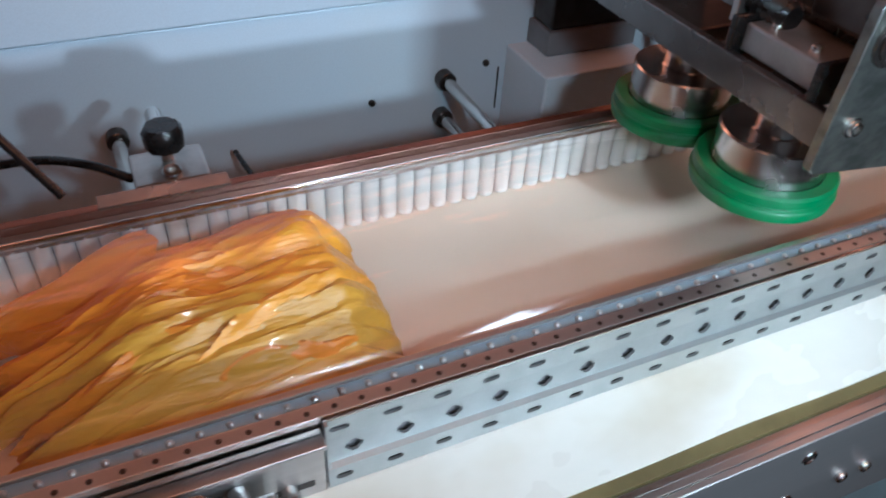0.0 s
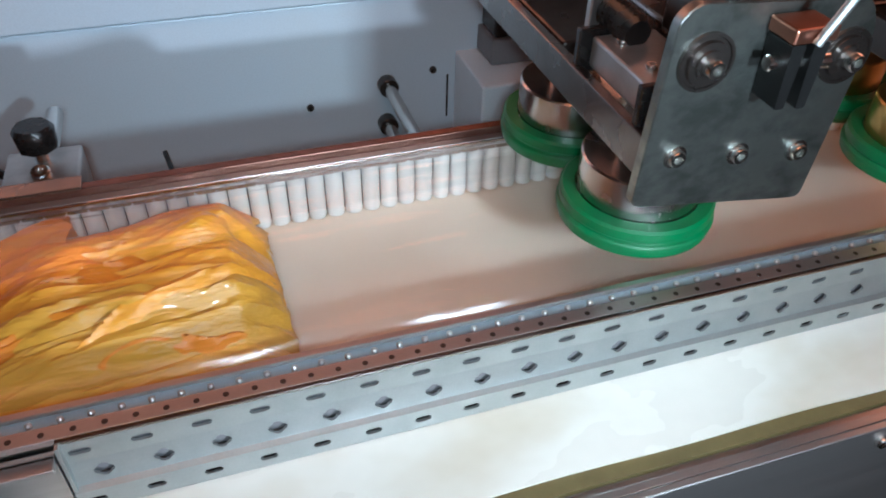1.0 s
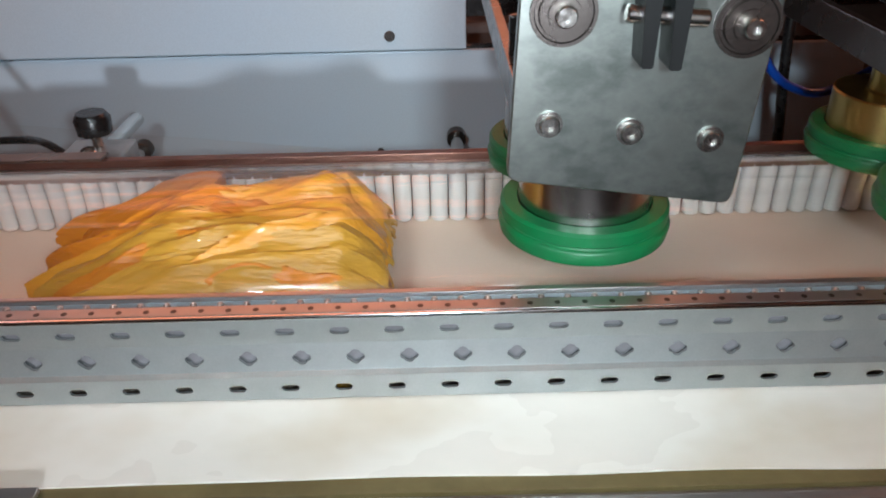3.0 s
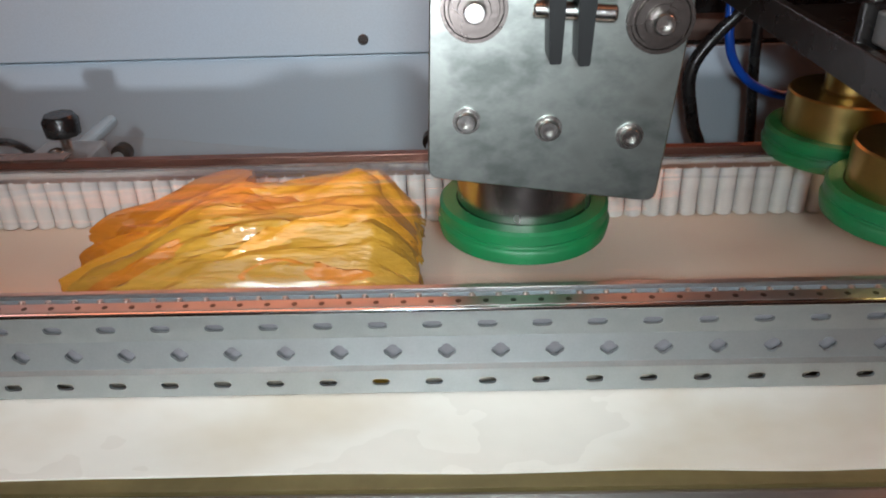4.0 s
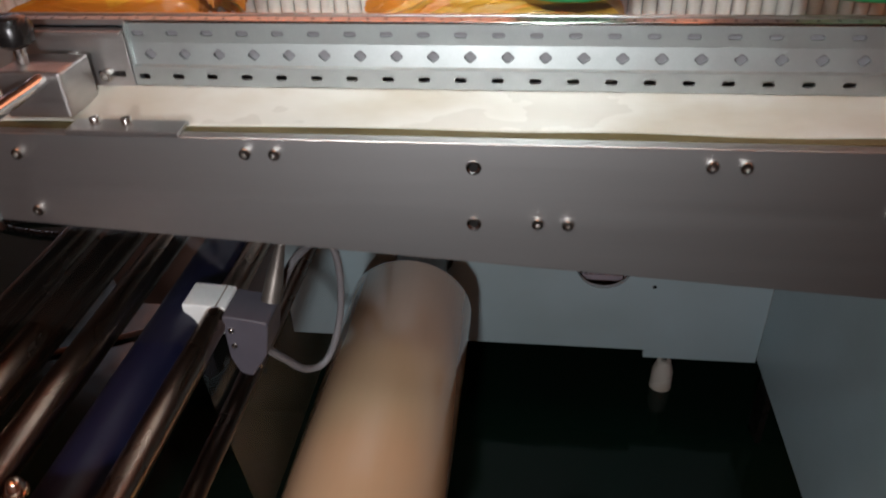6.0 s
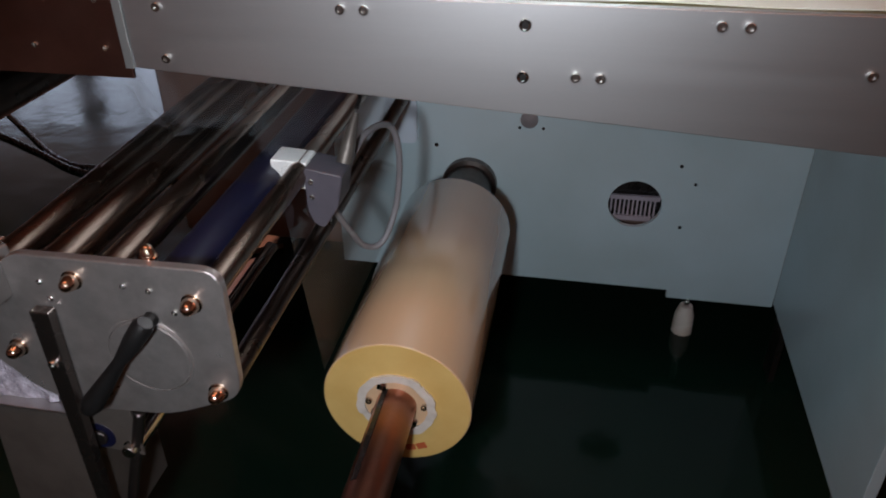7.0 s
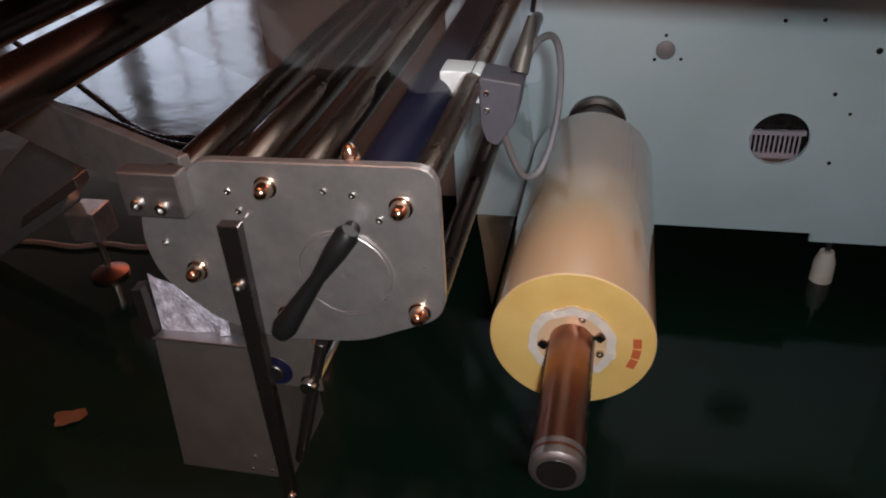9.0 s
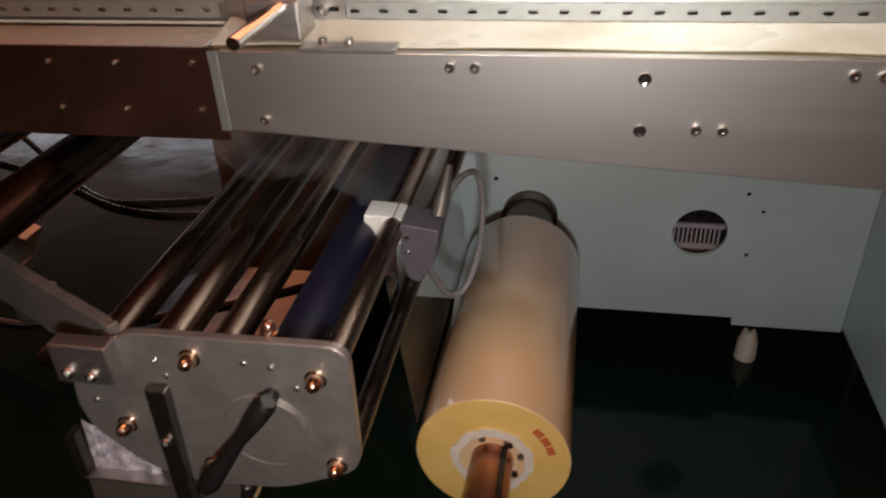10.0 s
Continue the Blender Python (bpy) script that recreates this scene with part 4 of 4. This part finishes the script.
    # stamped marks that cannot be read
    for k in range(3):
        a = radians(-72 + 12 * k)
        bm = box((-0.004, -0.0007, -0.0055), (0.004, 0, 0.0055))
        bmesh.ops.transform(bm, matrix=pose(0.062 * math.cos(a), y0 - 0.0001, 0.062 * math.sin(a), 0, -math.degrees(a), 0), verts=bm.verts)
        part("stamp_mark", bm, RED_INK, g, "red stamp on the roll end")
    b = thing("shaft_flange", "dark round bearing flange behind the roll", "bearing", (ROLL_AT[0], 0.43, ROLL_AT[2]))
    part("flange", lathe((0, 0, 0), (0, -1, 0), [(0, 0.044), (0.012, 0.044), (0.014, 0.037), (0.14, 0.037), (0.143, 0.034)], 40), DARKSTEEL, b, smooth=True)
    ROLLERS.append(g)


def feed_frame():
    g = thing("film_feed_frame", "grey steel feed frame with idler rollers and acorn nuts", "feed frame")
    out = rounded([(-0.132, -0.167), (0.044, -0.165), (0.043, -0.285), (-0.024, -0.315), (-0.095, -0.319), (-0.140, -0.306), (-0.178, -0.268), (-0.184, -0.240), (-0.178, -0.205), (-0.145, -0.205)], 0.018, 5)
    face = part("side_plate", prism(out, -0.247, -0.239, 0.0008), FEEDPLATE, g, "grey steel end plate with rounded corners")
    for x, z in ((-0.076, -0.185), (0.018, -0.195), (-0.145, -0.259), (0.024, -0.281), (-0.079, -0.294)):
        acorn_nut((x, -0.247, z), (0, -1, 0), 0.0068, face)
    acorn_nut((-0.018, -0.233, -0.168), (0, 0, 1), 0.0058, face)
    for x, z in ((-0.105, -0.19), (-0.035, -0.186), (-0.015, -0.188), (0.002, -0.206), (-0.01, -0.256), (0.0, -0.27), (-0.165, -0.236), (-0.100, -0.205)):
        socket_screw((x, -0.247, z), (0, -1, 0), 0.0024, 0.0016, face)
    part("bearing_cover", lathe((-0.028, -0.247, -0.252), (-0.028, -1, -0.252), [(0, 0.034), (0.0012, 0.034), (0.0018, 0.033), (0.0018, 0.003), (0.0016, 0.002)], 40), FEEDPLATE, face, "round bearing cover")
    part("cover_rim", lathe((-0.028, -0.2472, -0.252), (-0.028, -1, -0.252), [(0, 0.0362), (0.0016, 0.0358), (0.0016, 0.0345), (0, 0.0342)], 40, cap=False), FEEDPLATE, face, "raised cover rim", True)
    part("mount_block", box((-0.178, -0.262, -0.206), (-0.132, -0.2472, -0.171), 0.0015), BRUSHED, g)
    for x, z in ((-0.166, -0.195), (-0.148, -0.197)):
        socket_screw((x, -0.262, z), (0, -1, 0), 0.0048, 0.004, g, "bolt")
    # arm that runs back to the infeed frame
    a0, a1 = Vector((-0.142, -0.232, -0.190)), Vector((-0.665, 0.034, -0.190))
    w = (a1 - a0).normalized()
    s = Vector((-w.y, w.x, 0)) * 0.0045
    bm = bmesh.new()
    vs = [bm.verts.new(p + q + Vector((0, 0, h))) for p in (a0, a1) for q, h in ((s, 0.018), (-s, 0.018), (-s, -0.034), (s, -0.034))]
    for q in ((0, 1, 2, 3), (7, 6, 5, 4), (0, 4, 5, 1), (1, 5, 6, 2), (2, 6, 7, 3), (3, 7, 4, 0)):
        bm.faces.new([vs[k] for k in q])
    bmesh.ops.recalc_face_normals(bm, faces=bm.faces)
    bmesh.ops.bevel(bm, geom=list(bm.edges), offset=0.001, segments=1, affect="EDGES")
    part("arm", bm, FEEDPLATE, g, "long flat steel arm")
    # idler rollers that cross to the frame behind
    for name, x, z, r, m, y1, lab in (
            ("idler_tube", -0.152, -0.192, 0.0135, POLISH, 0.42, "dark reddish steel tube"),
            ("idler_tube", -0.098, -0.184, 0.0150, POLISH, 0.42, "dark polished steel tube"),
            ("idler_tube", -0.056, -0.187, 0.0130, POLISH, 0.42, "dark polished steel tube"),
            ("blue_roller", -0.012, -0.206, 0.0210, BLUE, 0.42, "dark blue rubber roller"),
            ("idler_tube", 0.026, -0.192, 0.0105, POLISH, 0.42, "dark polished steel tube"),
            ("idler_tube", 0.034, -0.270, 0.0090, TUBE, 0.42, "thin steel rod"),
            ("idler_tube", -0.078, -0.372, 0.0085, BRIGHT, 0.10, "short steel rod"),
            ("blue_roller", -0.106, -0.362, 0.0150, BLUE, 0.10, "short dark rod")):
        part(name, rod((x, -0.2388, z), (x, y1, z), r, 28), m, g, lab, True)
    part("roller_end", rod((-0.078, -0.246, -0.372), (-0.078, -0.239, -0.372), 0.0065), BOLT, g)
    part("roller_end", rod((-0.106, -0.243, -0.362), (-0.106, -0.239, -0.362), 0.008), DARKSTEEL, g)
    part("rod_hanger", prism([(-0.116, -0.312), (-0.070, -0.312), (-0.068, -0.380), (-0.116, -0.376)], -0.2385, -0.2355, 0.0004), BOXSTEEL, g)
    # hand lever
    p0, p1 = Vector((-0.014, -0.262, -0.206)), Vector((-0.074, -0.278, -0.290))
    part("lever", lathe(p0, p1, [(0, 0.006), (0.004, 0.0085), (0.02, 0.008), (0.045, 0.0052), (0.06, 0.0062), (0.094, 0.0090), (0.102, 0.0065)], 18), MATTE, g, "black hand lever", True)
    part("lever_pivot", rod((-0.018, -0.2472, -0.213), (-0.018, -0.268, -0.213), 0.006), MATTE, g)
    # hinged hanger and sheet box under the plate
    part("hanger", prism([(-0.114, -0.212), (-0.098, -0.212), (-0.106, -0.500), (-0.116, -0.500)], -0.258, -0.2485, 0.0006), ARM, g, "flat hanging steel bar")
    for z in (-0.262, -0.492):
        socket_screw((-0.107, -0.258, z), (0, -1, 0), 0.0042, 0.004, g, "bolt")
    part("sheet_box", prism([(-0.213, -0.342), (-0.117, -0.342), (-0.117, -0.500), (-0.228, -0.500)], -0.236, -0.150, 0.001), BOXSTEEL, g, "dark folded sheet box")
    part("box_lip", box((-0.213, -0.2385, -0.3418), (-0.117, -0.225, -0.339), 0.0005), BRUSHED, g)
    bm = bmesh.new()
    rows = []
    for a in range(9):
        u = a / 8
        rows.append([bm.verts.new((-0.206 + 0.062 * u - (0.003 - 0.001 * u) * v, -0.2275 + 0.004 * noise.noise((u * 5, v * 5, 7)), (-0.281 - 0.027 * u) * (1 - v) - 0.3385 * v)) for v in (0, 0.2, 0.4, 0.6, 0.8, 1)])
    for a, b in zip(rows, rows[1:]):
        for k in range(5):
            bm.faces.new((a[k], a[k + 1], b[k + 1], b[k]))
    part("crumpled_sheet", bm, CRUMPLE, g, "crumpled pale film scrap")
    part("hanger_side", prism([(-0.218, -0.292), (-0.2085, -0.290), (-0.2095, -0.3415), (-0.219, -0.3415)], -0.238, -0.225), DARKSTEEL, g)
    part("brace", rod((-0.062, -0.236, -0.328), (-0.104, -0.236, -0.470), 0.005), DARKSTEEL, g)
    for x, z in ((-0.13, -0.47), (-0.15, -0.475), (-0.135, -0.49), (-0.155, -0.492)):
        socket_screw((x, -0.236, z), (0, -1, 0), 0.0016, 0.0012, g)

    rear = thing("rear_cross_tube", "large dark reddish steel tube across the infeed", "tube")
    part("tube", rod((-0.285, -0.42, -0.135), (-0.285, 0.75, -0.135), 0.022, 32), TUBE, rear, smooth=True)
    rear2 = thing("rear_cross_tube", "dark steel tube across the infeed", "tube")
    part("tube", rod((-0.40, -0.30, -0.130), (-0.40, 0.75, -0.130), 0.018, 32), TUBE, rear2, smooth=True)

    c = thing("film_sensor", "grey film sensor clipped to a feed rod", "sensor", (0.028, -0.022, -0.192))
    part("clip", prism(rounded([(-0.030, 0.012), (0.006, 0.010), (0.006, -0.018), (-0.006, -0.018), (-0.010, -0.010), (-0.020, -0.010), (-0.024, -0.018), (-0.030, -0.016)], 0.002, 2), -0.014, 0.016, 0.0008), PAPER, c, "pale plastic clip")
    part("body", prism(rounded([(0.0065, 0.010), (0.044, 0.004), (0.038, -0.030), (0.022, -0.054), (0.012, -0.050), (0.0065, -0.034)], 0.003, 2), -0.024, 0.014, 0.001), SENSORGREY, c, "dull lilac-grey sensor body")
    part("boot", lathe((0.038, 0.004, 0.004), (0.046, 0.030, 0.048), [(0, 0.0080), (0.014, 0.0078), (0.030, 0.0062), (0.050, 0.0034)], 16), BOXSTEEL, c, "dark cable boot", True)
    part("stem", rod((-0.045, 0.0, 0.004), (-0.0305, 0.0, 0.004), 0.002), BOLT, c)
    for z in (-0.004, -0.020):
        socket_screw((0.013, -0.024, z), (0, -1, 0), 0.0026, 0.0018, c)
    part("tip_screw", rod((0.020, -0.006, -0.060), (0.020, -0.006, -0.0535), 0.0035), BOLT, c, smooth=True)
    w1 = part("sensor_wire", hose([(0.064, -0.010, -0.200), (0.074, 0.03, -0.178), (0.088, 0.075, -0.186), (0.094, 0.09, -0.225), (0.090, 0.085, -0.285), (0.076, 0.07, -0.328), (0.060, 0.05, -0.325), (0.052, 0.02, -0.285), (0.049, -0.012, -0.243)], 0.0036), GREY, smooth=True)
    tagged(w1, "grey sensor wire looping beside the roll", "cable")
    w2 = part("hanging_wire", hose([(0.030, 0.40, -0.075), (0.046, 0.30, -0.085), (0.070, 0.12, -0.105), (0.0743, 0.0095, -0.141)], 0.0024), BLACK, smooth=True)
    tagged(w2, "thin black wire hanging to the sensor", "cable")

    # film web that runs from the roll over the idlers
    bm = bmesh.new()
    path = [(0.046, -0.40), (0.040, -0.34), (0.030, -0.261), (0.026, -0.215), (0.015, -0.181), (-0.012, -0.184), (-0.05, -0.177), (-0.098, -0.1685), (-0.152, -0.178), (-0.285, -0.112)]
    rows = [[bm.verts.new((x, y, z)) for y in (-0.08, 0.10, 0.28)] for x, z in path]
    for a, b in zip(rows, rows[1:]):
        for j in range(2):
            bm.faces.new((a[j], a[j + 1], b[j + 1], b[j]))
    ob = part("film_web", bm, FILM_FLAT, smooth=True)
    ob.visible_shadow = False
    tagged(ob, "clear film web running over the idler rollers", "film")


def floor_scrap():
    bm = bmesh.new()
    rows = [[bm.verts.new((0.022 * math.cos(a) * q * (1 + 0.3 * math.sin(3 * a + 1)), 0.018 * math.sin(a) * q * (1 + 0.25 * math.cos(2 * a)), 0.003 + 0.004 * q * math.sin(2 * a + 0.6) ** 2)) for a in [k * math.pi / 7 for k in range(14)]] for q in (0.35, 0.7, 1.0)]
    bm.faces.new(rows[0])
    for a, b in zip(rows, rows[1:]):
        for k in range(14):
            bm.faces.new((a[k], b[k], b[(k + 1) % 14], a[(k + 1) % 14]))
    low = bmesh.ops.extrude_face_region(bm, geom=list(bm.faces))["geom"]
    bmesh.ops.translate(bm, verts=[v for v in low if isinstance(v, bmesh.types.BMVert)], vec=(0, 0, -0.002))
    bmesh.ops.recalc_face_normals(bm, faces=bm.faces)
    ob = part("bean_curd_scrap", bm, SCRAP, smooth=True)
    ob.matrix_basis = pose(-0.588, -0.017, -0.719, 0, 0, 25)
    tagged(ob, "small orange scrap of bean curd on the floor", "scrap")


def infeed_stand():
    g = thing("infeed_stand", "grey steel stand with a levelling foot", "machine stand", (-0.74, 0.33, -0.72))
    part("foot_disc", lathe((0, 0, 0), (0, 0, 1), [(0, 0.034), (0.006, 0.034), (0.016, 0.012)], 24), RUSTBAR, g, smooth=True)
    part("foot_stud", rod((0, 0, 0.012), (0, 0, 0.09), 0.006), BOLT, g)
    part("stud_nut", lathe((0, 0, 0.075), (0, 0, 1), [(0, 0.012), (0.012, 0.012)], 6), BOLT, g)
    part("corner_block", box((-0.028, -0.028, 0.088), (0.028, 0.028, 0.145), 0.003), FEEDPLATE, g)
    part("brace_plate", prism([(-0.26, -0.0 + 0.004), (-0.03, 0.146), (0.045, 0.262), (-0.030, 0.292), (-0.27, 0.10)], -0.024, 0.024, 0.002), GALV, g, "slanted grey brace plate")
    part("flat_bar", prism([(-0.095, 0.130), (-0.080, 0.156), (0.048, 0.234), (0.050, 0.216)], -0.060, -0.0245, 0.001), BRUSHED, g, "bright slanted flat bar")
    for pts in ([(-2.2, 1.80, -0.714), (-1.55, 1.33, -0.714), (-1.245, 1.095, -0.714), (-1.02, 0.925, -0.714), (-0.88, 0.90, -0.714), (-0.62, 0.98, -0.714), (-0.3, 1.25, -0.714)],
                [(-2.1, 1.25, -0.714), (-1.41, 1.085, -0.714), (-1.13, 0.970, -0.714), (-0.92, 0.868, -0.714), (-0.7, 0.86, -0.714), (-0.4, 1.0, -0.714)]):
        tagged(part("floor_cable", hose(pts, 0.0065), BLACK, smooth=True), "black cable lying on the green floor", "cable")
    pts = [(-1.60, 0.46, -0.7145), (-1.15, 0.40, -0.7145), (-0.96, 0.407, -0.7145), (-0.866, 0.400, -0.7145), (-0.802, 0.418, -0.7145), (-0.704, 0.419, -0.7145), (-0.50, 0.50, -0.7145), (-0.30, 0.62, -0.7145)]
    tagged(part("floor_cable", hose(pts, 0.0055), BROWNPAINT, smooth=True), "thin brown cable lying on the green floor", "cable")


perforated_rail(-0.0075, 46, 0.0, "galvanised slotted steel angle rail along the bed")
perforated_rail(-0.0125, 9, -0.335, "short galvanised slotted rail beside the infeed")
front_guide()
back_guide()
front_bed()
front_plate()
trough()
panels()
pins()
clamp()
left_clamp()
drive_box()
wheel_unit(0.0, CHROME, "steel")
wheel_unit(0.2, BRASS, "brass")
hoses()
bundle(0.040, 3, FIRST)
bundle(-0.268, 8, SECOND, 0.024)
film_sheets()
film_roll()
feed_frame()
infeed_stand()
floor_scrap()


def motions():
    for g, lead in PRODUCTS:
        walk(g, [(t, pose(lead + go, 0, 0)) for t, go in ((0.0, 0.010), (2.0, 0.1055), (4.5, 0.225), (7.0, 0.350), (10.0, 0.500))])
    for w, (x, y, z), turn in WHEELS:
        walk(w, [(t, pose(x, y, z, 0, 0, turn * 64 * t)) for t in range(11)])
    for g in ROLLERS:
        walk(g, [(t, pose(*ROLL_AT, 0, -36 * (t - 7.5), 0)) for t in (0, 2, 4, 6, 8, 10)])


motions()
